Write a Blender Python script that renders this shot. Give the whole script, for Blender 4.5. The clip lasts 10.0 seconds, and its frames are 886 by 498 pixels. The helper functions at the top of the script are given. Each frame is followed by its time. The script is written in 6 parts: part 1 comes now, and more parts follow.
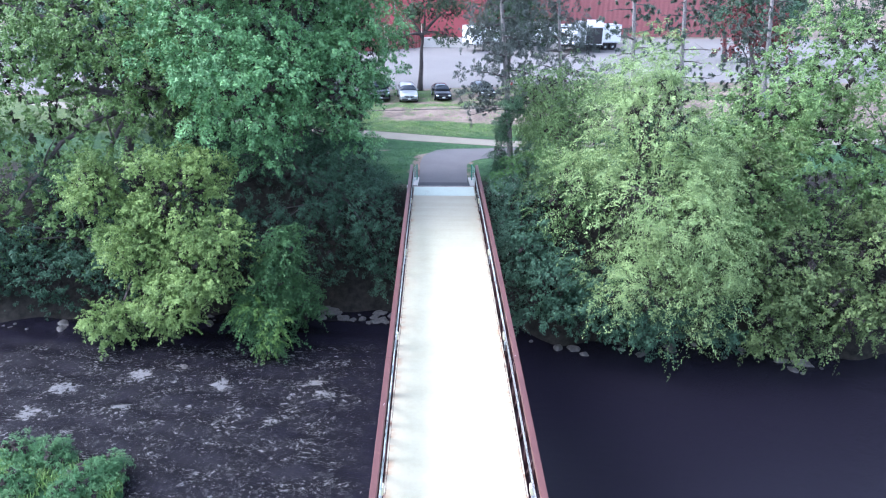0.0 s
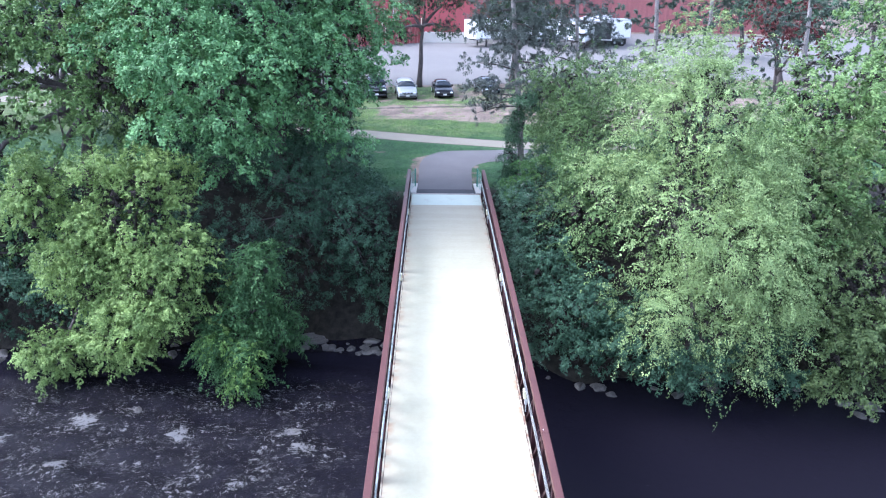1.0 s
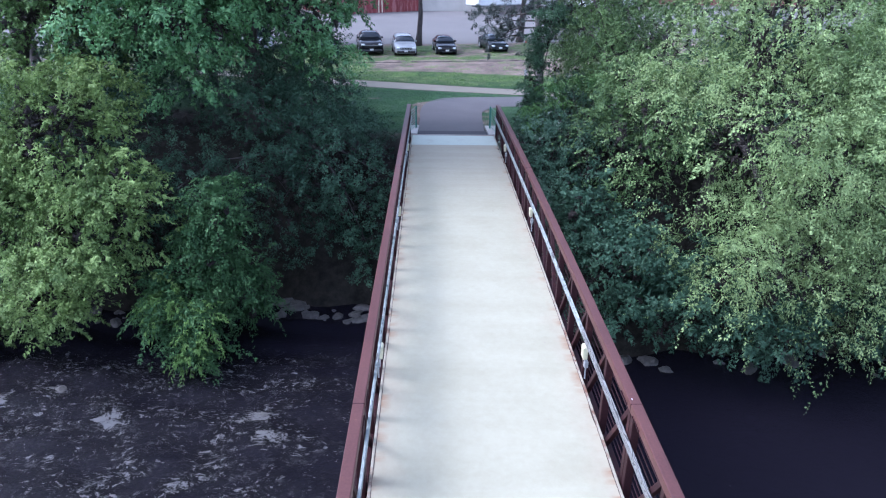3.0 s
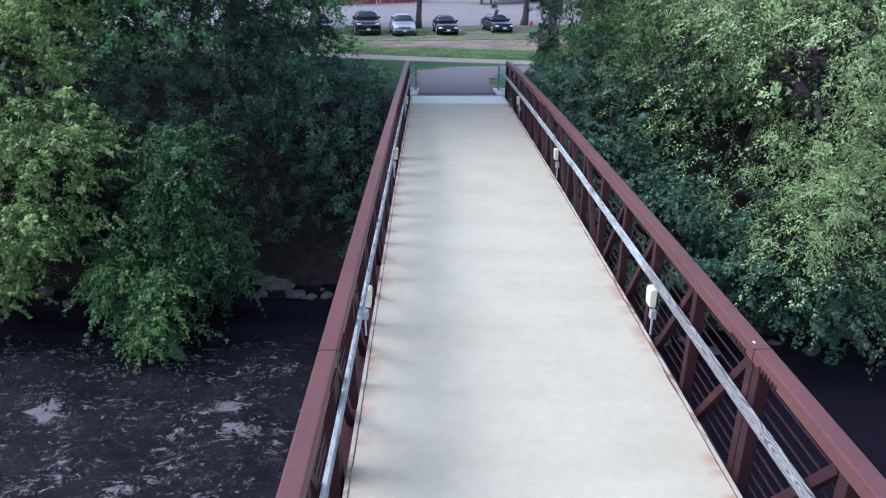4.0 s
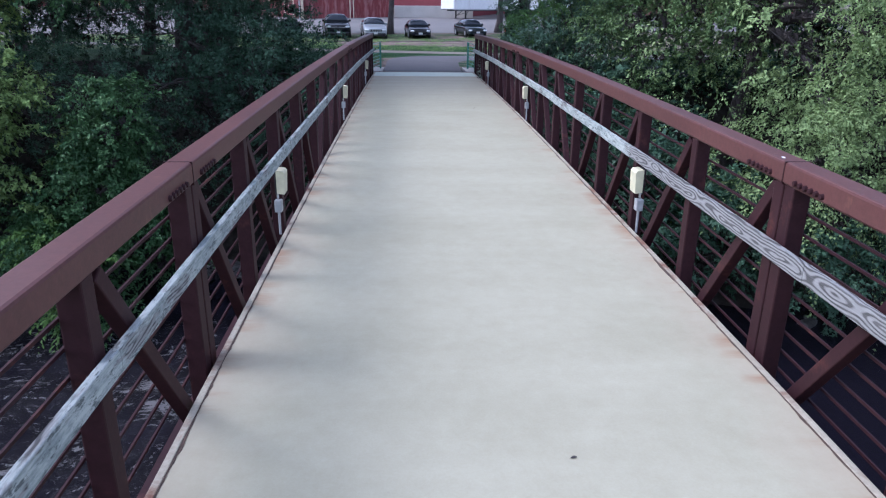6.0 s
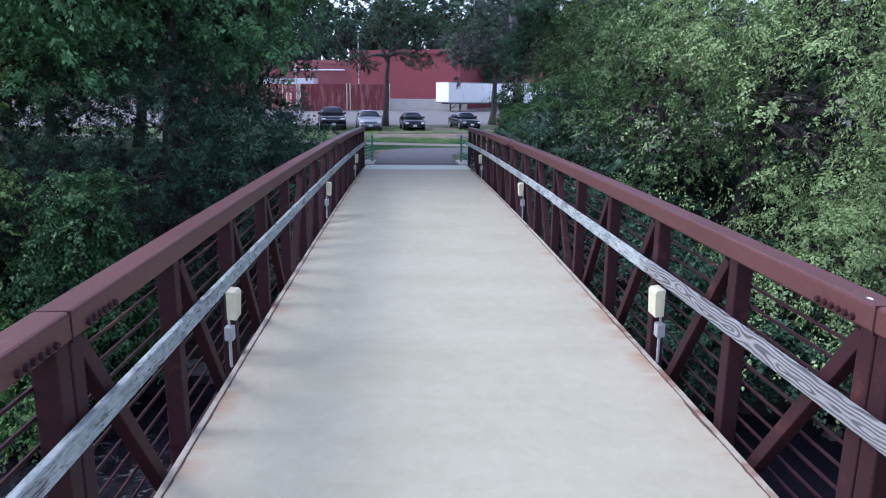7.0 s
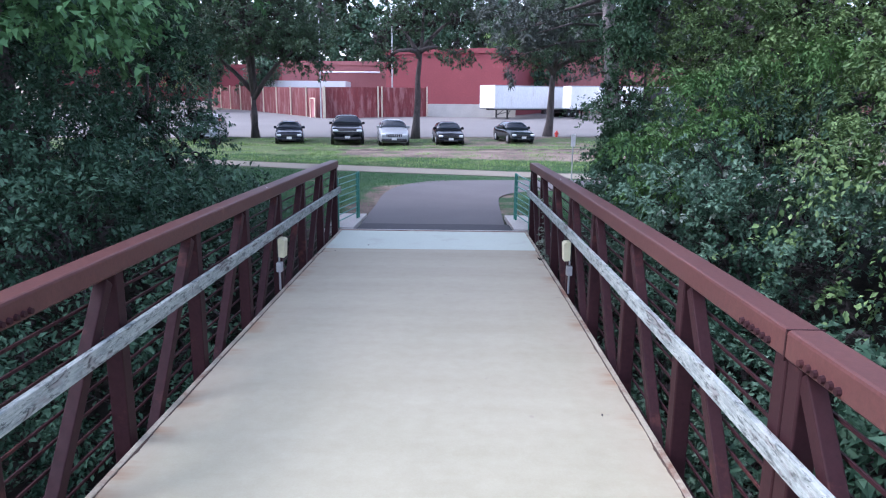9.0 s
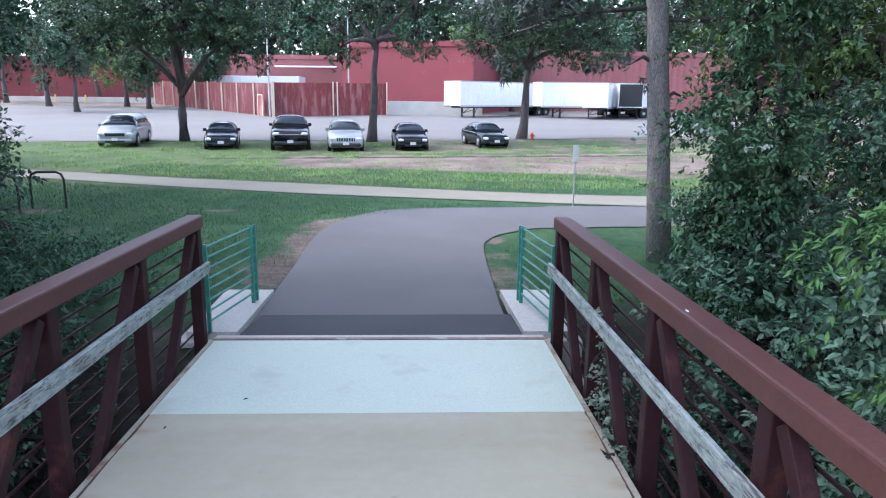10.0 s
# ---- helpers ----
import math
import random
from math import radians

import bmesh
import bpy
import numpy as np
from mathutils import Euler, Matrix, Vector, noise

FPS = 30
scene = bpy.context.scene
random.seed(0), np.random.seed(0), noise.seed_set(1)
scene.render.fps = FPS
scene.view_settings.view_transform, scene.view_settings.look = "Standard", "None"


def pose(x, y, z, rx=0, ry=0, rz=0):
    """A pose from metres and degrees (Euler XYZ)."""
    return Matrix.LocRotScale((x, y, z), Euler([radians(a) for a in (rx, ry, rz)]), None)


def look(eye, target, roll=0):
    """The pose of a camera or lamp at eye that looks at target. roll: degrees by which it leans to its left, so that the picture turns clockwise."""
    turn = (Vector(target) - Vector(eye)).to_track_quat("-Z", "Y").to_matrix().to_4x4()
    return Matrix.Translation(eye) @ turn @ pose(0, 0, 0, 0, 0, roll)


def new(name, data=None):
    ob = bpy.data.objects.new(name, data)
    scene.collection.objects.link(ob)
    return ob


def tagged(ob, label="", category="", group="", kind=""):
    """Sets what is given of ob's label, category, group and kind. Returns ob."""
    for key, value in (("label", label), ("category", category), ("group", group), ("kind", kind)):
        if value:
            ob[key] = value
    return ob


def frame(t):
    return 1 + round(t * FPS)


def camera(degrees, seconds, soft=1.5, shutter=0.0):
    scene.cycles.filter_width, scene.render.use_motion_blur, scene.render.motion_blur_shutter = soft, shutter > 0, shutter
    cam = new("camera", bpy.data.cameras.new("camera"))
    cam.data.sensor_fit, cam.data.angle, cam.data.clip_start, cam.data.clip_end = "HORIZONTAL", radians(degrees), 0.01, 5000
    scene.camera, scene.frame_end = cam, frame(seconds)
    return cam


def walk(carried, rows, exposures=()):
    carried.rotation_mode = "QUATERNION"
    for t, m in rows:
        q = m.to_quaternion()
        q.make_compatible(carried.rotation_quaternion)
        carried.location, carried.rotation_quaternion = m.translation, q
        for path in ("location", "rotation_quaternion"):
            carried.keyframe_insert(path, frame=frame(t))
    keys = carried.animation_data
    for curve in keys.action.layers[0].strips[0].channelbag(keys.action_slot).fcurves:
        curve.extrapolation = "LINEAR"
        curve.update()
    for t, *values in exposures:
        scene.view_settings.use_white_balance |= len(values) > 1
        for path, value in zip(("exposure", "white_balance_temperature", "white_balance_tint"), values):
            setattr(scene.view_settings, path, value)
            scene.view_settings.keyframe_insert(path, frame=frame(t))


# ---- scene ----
cam = camera(65.2, 10.0, soft=1.15)
PATH = [
    (0, (-0.595, 0.651, 12.744), (-0.569, 2.499, 11.98), 0.6),
    (0.5, (-0.599, 2.794, 12.374), (-0.576, 4.641, 11.607), 0.5),
    (1, (-0.66, 5.861, 11.577), (-0.632, 7.708, 10.812), 0.8),
    (1.5, (-0.623, 7.344, 10.615), (-0.595, 9.193, 9.854), 1.0),
    (2, (-0.594, 7.794, 9.566), (-0.571, 9.644, 8.808), 0.5),
    (2.5, (-0.802, 8.829, 8.555), (-0.776, 10.678, 7.793), 0.7),
    (2.7, (-0.876, 9.64, 8.15), (-0.846, 11.482, 7.372), 0.8),
    (3.8, (-1.09, 13.193, 5.124), (-1.047, 15.044, 4.368), 0.7),
    (4, (-1.035, 13.565, 4.744), (-1.002, 15.418, 3.992), 0.4),
    (4.5, (-0.811, 14.034, 3.507), (-0.768, 15.889, 2.76), 0.4),
    (5, (-0.549, 14.428, 2.685), (-0.496, 16.28, 1.931), 0.3),
    (5.5, (-0.452, 14.777, 2.515), (-0.38, 16.627, 1.76), 0.6),
    (6, (-0.529, 14.699, 2.521), (-0.437, 16.58, 1.848), 0.6),
    (6.2, (-0.549, 14.687, 2.54), (-0.439, 16.604, 1.98), 0.6),
    (7.3, (-0.325, 17.06, 2.54), (-0.222, 19.01, 2.108), 0.6),
    (7.5, (-0.33, 18.087, 2.623), (-0.232, 20.037, 2.188), 0.7),
    (8, (0.126, 21.755, 2.615), (0.089, 23.708, 2.185), 0.5),
    (8.5, (0.461, 25.146, 2.578), (0.397, 27.099, 2.154), 0.7),
    (9, (0.342, 27.953, 2.584), (0.321, 29.907, 2.16), 0.6),
    (9.5, (0.358, 30.729, 2.576), (0.388, 32.683, 2.148), 0.4),
    (10, (0.362, 34.228, 2.65), (0.446, 36.178, 2.217), 0.7),
]
EXPOSURES = [(0.0, 2.52, 5300, 15), (0.5, 2.55, 5290, 15), (1.0, 2.5, 5270, 16), (1.5, 2.36, 5200, 17), (2.0, 2.14, 5080, 18), (2.5, 2.0, 5060, 19), (4.0, 1.71, 5260, 19), (4.5, 1.6, 5230, 20), (5.5, 1.38, 5270, 20), (7.5, 1.5, 5220, 21), (9.0, 2.05, 5460, 21), (10.0, 2.34, 5540, 13)]
walk(cam, [(t, look(eye, target, roll)) for t, eye, target, roll in PATH], EXPOSURES)

# ---- world and sun ----
SUN_DIR = Vector((-0.66, 0.05, 0.75)).normalized()
world = bpy.data.worlds.new("sky")
scene.world = world
world.use_nodes = True
wn = world.node_tree
sky = wn.nodes.new("ShaderNodeTexSky")
sky.sky_type = "NISHITA"
sky.sun_disc = False
sky.sun_elevation = math.asin(SUN_DIR.z)
sky.sun_rotation = math.atan2(SUN_DIR.x, SUN_DIR.y)
sky.dust_density = 3.0
cloud = wn.nodes.new("ShaderNodeHueSaturation")
cloud.inputs["Saturation"].default_value = 0.52
wn.links.new(sky.outputs[0], cloud.inputs["Color"])
wn.links.new(cloud.outputs[0], wn.nodes["Background"].inputs[0])
wn.nodes["Background"].inputs[1].default_value = 0.15
sun_data = bpy.data.lights.new("sun", "SUN")
sun_data.energy = 0.28
sun_data.angle = radians(15)
sun_data.color = (1.0, 0.97, 0.93)
sun = new("sun", sun_data)
sun.matrix_world = look(SUN_DIR * 100, (0, 0, 0))


# ---- materials ----
def ramp(nt, src, stops):
    r = nt.nodes.new("ShaderNodeValToRGB")
    els = r.color_ramp.elements
    while len(els) < len(stops):
        els.new(0.5)
    for e, (p, c) in zip(els, stops):
        e.position, e.color = p, (*c, 1)
    nt.links.new(src, r.inputs[0])
    return r.outputs[0]


def tex_noise(nt, vec, scale, detail=4, rough=0.55):
    n = nt.nodes.new("ShaderNodeTexNoise")
    n.inputs["Scale"].default_value, n.inputs["Detail"].default_value, n.inputs["Roughness"].default_value = scale, detail, rough
    nt.links.new(vec, n.inputs["Vector"])
    return n.outputs["Fac"]


def mix_col(nt, fac, a, b, mode="MIX"):
    m = nt.nodes.new("ShaderNodeMix")
    m.data_type, m.blend_type = "RGBA", mode
    for sock, v in ((m.inputs[0], fac), (m.inputs[6], a), (m.inputs[7], b)):
        if isinstance(v, (int, float)):
            sock.default_value = v
        elif isinstance(v, tuple):
            sock.default_value = (*v, 1)
        else:
            nt.links.new(v, sock)
    return m.outputs[2]


def coords(nt, scale=(1, 1, 1), kind="Object"):
    c = nt.nodes.new("ShaderNodeTexCoord")
    m = nt.nodes.new("ShaderNodeMapping")
    m.inputs["Scale"].default_value = scale
    nt.links.new(c.outputs[kind], m.inputs[0])
    return m.outputs[0]


def base_mat(name, rough=0.8, metal=0.0, spec=0.5):
    m = bpy.data.materials.new(name)
    m.use_nodes = True
    p = m.node_tree.nodes["Principled BSDF"]
    p.inputs["Roughness"].default_value, p.inputs["Metallic"].default_value = rough, metal
    p.inputs["Specular IOR Level"].default_value = spec
    return m, m.node_tree, p


def bump(nt, p, h, dist, strength=1.0):
    b = nt.nodes.new("ShaderNodeBump")
    b.inputs["Distance"].default_value, b.inputs["Strength"].default_value = dist, strength
    nt.links.new(h, b.inputs["Height"])
    nt.links.new(b.outputs[0], p.inputs["Normal"])


def surface(name, lo, hi, rough=0.8, big=0.7, fine=14.0, relief=0.004, metal=0.0, spec=0.5, stain=None, stain_scale=0.5, stain_cut=0.6, stretch=(1, 1, 1)):
    """Two scales of colour variation, an optional stain colour and fine relief."""
    m, nt, p = base_mat(name, rough, metal, spec)
    v = coords(nt, stretch)
    a = ramp(nt, tex_noise(nt, v, big, 5), [(0.3, lo), (0.7, hi)])
    f = tex_noise(nt, v, fine, 6, 0.65)
    col = mix_col(nt, 0.35, a, ramp(nt, f, [(0.3, tuple(c * 0.6 for c in lo)), (0.72, tuple(min(1, c * 1.25) for c in hi))]))
    if stain:
        s = ramp(nt, tex_noise(nt, v, stain_scale, 7, 0.7), [(stain_cut, (0, 0, 0)), (stain_cut + 0.12, (1, 1, 1))])
        col = mix_col(nt, s, col, stain)
    nt.links.new(col, p.inputs["Base Color"])
    bump(nt, p, f, relief)
    return m


def plain(name, col, rough=0.5, metal=0.0, spec=0.5):
    m, nt, p = base_mat(name, rough, metal, spec)
    f = tex_noise(nt, coords(nt), 9.0, 3)
    nt.links.new(ramp(nt, f, [(0.3, tuple(c * 0.85 for c in col)), (0.7, tuple(min(1, c * 1.1) for c in col))]), p.inputs["Base Color"])
    return m


def leaf_mat(name, dark, mid, light, trans=0.3):
    m, nt, p = base_mat(name, 0.55, 0, 0.2)
    g = nt.nodes.new("ShaderNodeNewGeometry")
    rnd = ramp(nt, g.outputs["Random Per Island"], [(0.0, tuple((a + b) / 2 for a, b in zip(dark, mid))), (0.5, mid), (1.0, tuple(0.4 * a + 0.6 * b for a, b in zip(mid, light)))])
    # Clump noise spans dark to light to imitate lit boughs and shaded gaps.
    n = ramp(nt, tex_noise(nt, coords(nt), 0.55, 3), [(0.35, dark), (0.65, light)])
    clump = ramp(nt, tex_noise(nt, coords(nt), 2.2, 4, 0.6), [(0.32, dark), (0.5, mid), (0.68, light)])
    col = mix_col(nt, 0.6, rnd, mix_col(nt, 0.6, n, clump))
    nt.links.new(col, p.inputs["Base Color"])
    t = nt.nodes.new("ShaderNodeBsdfTranslucent")
    nt.links.new(col, t.inputs[0])
    mx = nt.nodes.new("ShaderNodeMixShader")
    mx.inputs[0].default_value = 0.6 * trans
    out = nt.nodes["Material Output"]
    nt.links.new(p.outputs[0], mx.inputs[1])
    nt.links.new(t.outputs[0], mx.inputs[2])
    nt.links.new(mx.outputs[0], out.inputs[0])
    return m


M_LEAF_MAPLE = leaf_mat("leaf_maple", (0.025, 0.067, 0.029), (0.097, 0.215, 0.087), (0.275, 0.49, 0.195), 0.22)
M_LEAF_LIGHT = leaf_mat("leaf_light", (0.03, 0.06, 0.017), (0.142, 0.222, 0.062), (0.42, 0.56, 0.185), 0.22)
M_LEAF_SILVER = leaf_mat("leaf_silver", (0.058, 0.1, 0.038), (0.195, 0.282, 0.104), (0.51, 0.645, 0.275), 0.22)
# Dark leaf tone imitating the backlit crowns at the car park.
M_LEAF_LOT = leaf_mat("backlit_leaf", (0.018, 0.041, 0.023), (0.039, 0.075, 0.039), (0.102, 0.153, 0.076), 0.2)
# Dark leaf tone that carries the shade of low and under-bridge growth.
M_LEAF_SHADED = leaf_mat("shaded_leaf", (0.009, 0.027, 0.017), (0.032, 0.075, 0.043), (0.135, 0.235, 0.14), 0.15)
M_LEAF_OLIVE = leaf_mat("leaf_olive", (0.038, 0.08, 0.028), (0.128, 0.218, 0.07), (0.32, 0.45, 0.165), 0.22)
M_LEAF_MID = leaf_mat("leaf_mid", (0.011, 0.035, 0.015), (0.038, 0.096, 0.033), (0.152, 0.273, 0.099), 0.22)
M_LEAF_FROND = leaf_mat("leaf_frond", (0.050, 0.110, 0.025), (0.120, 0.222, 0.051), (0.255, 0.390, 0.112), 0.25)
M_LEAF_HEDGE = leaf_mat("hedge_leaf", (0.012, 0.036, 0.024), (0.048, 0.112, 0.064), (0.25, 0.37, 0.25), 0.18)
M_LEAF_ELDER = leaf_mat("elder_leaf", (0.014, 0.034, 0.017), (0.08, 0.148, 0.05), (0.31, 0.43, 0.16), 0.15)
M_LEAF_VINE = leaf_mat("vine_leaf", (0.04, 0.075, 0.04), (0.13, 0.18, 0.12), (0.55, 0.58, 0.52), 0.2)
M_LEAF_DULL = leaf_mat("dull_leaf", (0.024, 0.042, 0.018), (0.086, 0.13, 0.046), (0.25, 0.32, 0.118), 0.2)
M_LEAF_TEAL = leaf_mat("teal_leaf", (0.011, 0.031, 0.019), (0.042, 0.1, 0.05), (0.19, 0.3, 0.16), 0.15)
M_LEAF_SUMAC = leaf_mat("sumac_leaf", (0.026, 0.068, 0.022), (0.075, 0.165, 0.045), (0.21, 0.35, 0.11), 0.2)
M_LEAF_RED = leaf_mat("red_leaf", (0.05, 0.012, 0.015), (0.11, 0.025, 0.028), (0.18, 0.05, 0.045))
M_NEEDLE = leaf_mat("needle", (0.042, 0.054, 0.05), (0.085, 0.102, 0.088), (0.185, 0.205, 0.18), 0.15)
# A darker needle tone for the pines behind the bank trees.
M_NEEDLE_DARK = leaf_mat("dark_needle", (0.03, 0.05, 0.04), (0.06, 0.085, 0.065), (0.13, 0.16, 0.12), 0.1)
M_GRASS_BLADE = leaf_mat("grass_blade", (0.03, 0.1, 0.045), (0.055, 0.145, 0.055), (0.09, 0.18, 0.065), 0.25)
M_GRASS_TALL = leaf_mat("tall_grass_blade", (0.09, 0.19, 0.05), (0.19, 0.32, 0.09), (0.36, 0.47, 0.2), 0.3)
M_GRASS_LUSH = leaf_mat("lush_blade", (0.03, 0.09, 0.04), (0.075, 0.18, 0.07), (0.2, 0.34, 0.15), 0.25)
M_BARK = surface("bark", (0.032, 0.026, 0.026), (0.12, 0.1, 0.095), 0.9, 2.5, 14, 0.03, stretch=(3, 3, 0.8))
# Near-black twig tone that imitates the shade inside crowns.
M_TWIG_SHADE = surface("shade_dark_twig", (0.012, 0.009, 0.008), (0.035, 0.027, 0.023), 0.95, 3.0, 20, 0.01)
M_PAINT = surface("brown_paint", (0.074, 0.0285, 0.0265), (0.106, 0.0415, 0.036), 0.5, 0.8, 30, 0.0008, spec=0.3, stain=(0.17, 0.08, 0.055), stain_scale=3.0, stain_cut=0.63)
# Darker copy of the brown paint, with the web members' shade in it.
M_PAINT_SHADED = surface("shaded_brown_paint", (0.021, 0.0072, 0.0096), (0.038, 0.013, 0.0152), 0.6, 1.2, 30, 0.0008, spec=0.18, stain=(0.085, 0.029, 0.024), stain_scale=2.2, stain_cut=0.58)
M_SLAB = surface("new_concrete", (0.475, 0.52, 0.435), (0.535, 0.585, 0.49), 0.85, 0.5, 60, 0.0005, stain=(0.44, 0.46, 0.385), stain_scale=1.3, stain_cut=0.55)
M_CONC = surface("old_concrete", (0.38, 0.36, 0.33), (0.52, 0.5, 0.46), 0.9, 0.7, 30, 0.002)
M_ASPHALT = surface("path_asphalt", (0.088, 0.082, 0.085), (0.118, 0.11, 0.112), 0.9, 0.5, 90, 0.002)
M_TAR = surface("fresh_asphalt", (0.03, 0.03, 0.035), (0.05, 0.05, 0.055), 0.85, 1.0, 90, 0.003)
M_LOT = surface("lot_asphalt", (0.112, 0.104, 0.098), (0.155, 0.145, 0.137), 0.95, 0.12, 20, 0.003, stain=(0.105, 0.1, 0.1), stain_scale=0.25, stain_cut=0.62)
M_WALK = surface("walk_concrete", (0.16, 0.142, 0.106), (0.215, 0.192, 0.148), 0.9, 0.5, 30, 0.001)
M_RUST = surface("rusty_steel", (0.14, 0.07, 0.05), (0.3, 0.2, 0.15), 0.8, 2.5, 30, 0.002, stain=(0.42, 0.38, 0.32), stain_scale=2.2, stain_cut=0.55)
M_LITTER = surface("leaf_litter", (0.035, 0.024, 0.02), (0.1, 0.062, 0.042), 0.95, 6.0, 40, 0.002)
M_EDGE = surface("stained_edge", (0.3, 0.265, 0.2), (0.4, 0.36, 0.28), 0.9, 1.2, 40, 0.001, spec=0.2, stain=(0.19, 0.1, 0.07), stain_scale=1.8, stain_cut=0.52)
M_GREEN = plain("green_paint", (0.05, 0.22, 0.17), 0.45)
M_CREAM = plain("cream_plastic", (0.58, 0.55, 0.37), 0.5)
M_GREY = plain("grey_metal", (0.4, 0.41, 0.42), 0.45, 0.4)
M_BLACK = plain("black_plastic", (0.015, 0.015, 0.017), 0.5)
M_GLASS = plain("tinted_glass", (0.012, 0.018, 0.026), 0.04, 0, 0.55)
M_RUBBER = plain("rubber", (0.02, 0.02, 0.02), 0.85)
M_RIM = plain("alloy", (0.45, 0.46, 0.48), 0.35, 0.8)
M_HEADLAMP = plain("headlamp", (0.7, 0.72, 0.75), 0.15)
M_PLATE = plain("number_plate", (0.7, 0.7, 0.7), 0.5)
M_WHITE = surface("white_panel", (0.68, 0.69, 0.7), (0.78, 0.79, 0.8), 0.5, 0.4, 20, 0.001)
M_REDWALL = surface("red_wall", (0.15, 0.024, 0.032), (0.21, 0.038, 0.046), 0.75, 0.15, 6, 0.004, stain=(0.26, 0.07, 0.07), stain_scale=0.4, stain_cut=0.6)
M_REDMETAL = surface("red_metal", (0.22, 0.068, 0.07), (0.29, 0.1, 0.1), 0.6, 0.2, 6, 0.003)
M_REDFENCE = surface("red_fence", (0.2, 0.05, 0.055), (0.28, 0.085, 0.088), 0.7, 0.2, 5, 0.004, stain=(0.38, 0.2, 0.2), stain_scale=1.1, stain_cut=0.5, stretch=(1.6, 1.6, 0.3))
M_ROOF = surface("roof_gravel", (0.3, 0.29, 0.28), (0.4, 0.39, 0.38), 0.9)
M_POST = plain("pale_post", (0.62, 0.55, 0.42), 0.6)
M_YELLOW = plain("yellow_paint", (0.6, 0.42, 0.06), 0.5)
M_REDPAINT = plain("red_paint", (0.5, 0.04, 0.03), 0.4)
M_ROCK = surface("river_rock", (0.045, 0.04, 0.038), (0.13, 0.12, 0.108), 0.6, 2.0, 12, 0.02)


def math_node(nt, op, a, b=None, c=None):
    n = nt.nodes.new("ShaderNodeMath")
    n.operation = op
    for sock, v in zip(n.inputs, (a, b, c)):
        if v is None:
            continue
        if isinstance(v, (int, float)):
            sock.default_value = v
        else:
            nt.links.new(v, sock)
    return n.outputs[0]


def wood_mat(name, bare_share):
    """Weathered board: ovals of year rings where bare, a pale flaking coat elsewhere."""
    m, nt, p = base_mat(name, 0.88, 0, 0.25)
    v = coords(nt)
    sep = nt.nodes.new("ShaderNodeSeparateXYZ")
    nt.links.new(v, sep.inputs[0])
    along = math_node(nt, "SUBTRACT", sep.outputs[1], 24.98)
    level_z = math_node(nt, "MULTIPLY_ADD", math_node(nt, "MULTIPLY", along, along), 0.0008, sep.outputs[2])
    drift = math_node(nt, "MULTIPLY_ADD", tex_noise(nt, coords(nt, (0.2, 0.5, 0.2)), 2.2, 2, 0.5), 0.16, -1.1)
    across = math_node(nt, "ADD", level_z, drift)
    pith = math_node(nt, "MULTIPLY_ADD", tex_noise(nt, coords(nt, (0.2, 0.42, 0.2)), 2.7, 2, 0.5), 0.4, -2.04)
    deep = math_node(nt, "ADD", math_node(nt, "ABSOLUTE", sep.outputs[0]), pith)
    r = math_node(nt, "SQRT", math_node(nt, "ADD", math_node(nt, "MULTIPLY", across, across), math_node(nt, "MULTIPLY", deep, deep)))
    wob = math_node(nt, "MULTIPLY", tex_noise(nt, coords(nt, (5, 1.6, 5)), 2.4, 3, 0.5), 9.0)
    ring = math_node(nt, "SINE", math_node(nt, "MULTIPLY_ADD", r, 300.0, wob))
    fibre = tex_noise(nt, coords(nt, (40, 0.8, 40)), 2.5, 5, 0.7)
    bare_wood = mix_col(nt, 0.35, ramp(nt, math_node(nt, "MULTIPLY_ADD", ring, 0.5, 0.5), [(0.2, (0.27, 0.268, 0.258)), (0.6, (0.16, 0.157, 0.152)), (0.85, (0.018, 0.017, 0.017))]), ramp(nt, fibre, [(0.32, (0.08, 0.078, 0.074)), (0.66, (0.31, 0.305, 0.29))]))
    blot = tex_noise(nt, coords(nt, (4, 1.3, 4)), 4.0, 9, 0.78)
    coat = mix_col(nt, 0.3, ramp(nt, blot, [(0.36, (0.12, 0.15, 0.145)), (0.47, (0.255, 0.295, 0.275)), (0.57, (0.39, 0.42, 0.385))]), ramp(nt, fibre, [(0.36, (0.1, 0.115, 0.115)), (0.58, (0.44, 0.46, 0.45))]))
    flake = ramp(nt, tex_noise(nt, coords(nt, (5, 1.2, 5)), 6.0, 7, 0.8), [(0.55, (0, 0, 0)), (0.59, (1, 1, 1))])
    coat = mix_col(nt, flake, coat, (0.095, 0.108, 0.105))
    worn = ramp(nt, tex_noise(nt, coords(nt, (2.0, 0.55, 2.0)), 2.6, 8, 0.75), [(bare_share - 0.03, (0, 0, 0)), (bare_share + 0.03, (1, 1, 1))])
    nt.links.new(mix_col(nt, worn, bare_wood, coat), p.inputs["Base Color"])
    bump(nt, p, fibre, 0.0012)
    return m


M_WOOD_BARE = wood_mat("bare_weathered_wood", 0.66)
M_WOOD_PALE = wood_mat("pale_weathered_wood", 0.43)


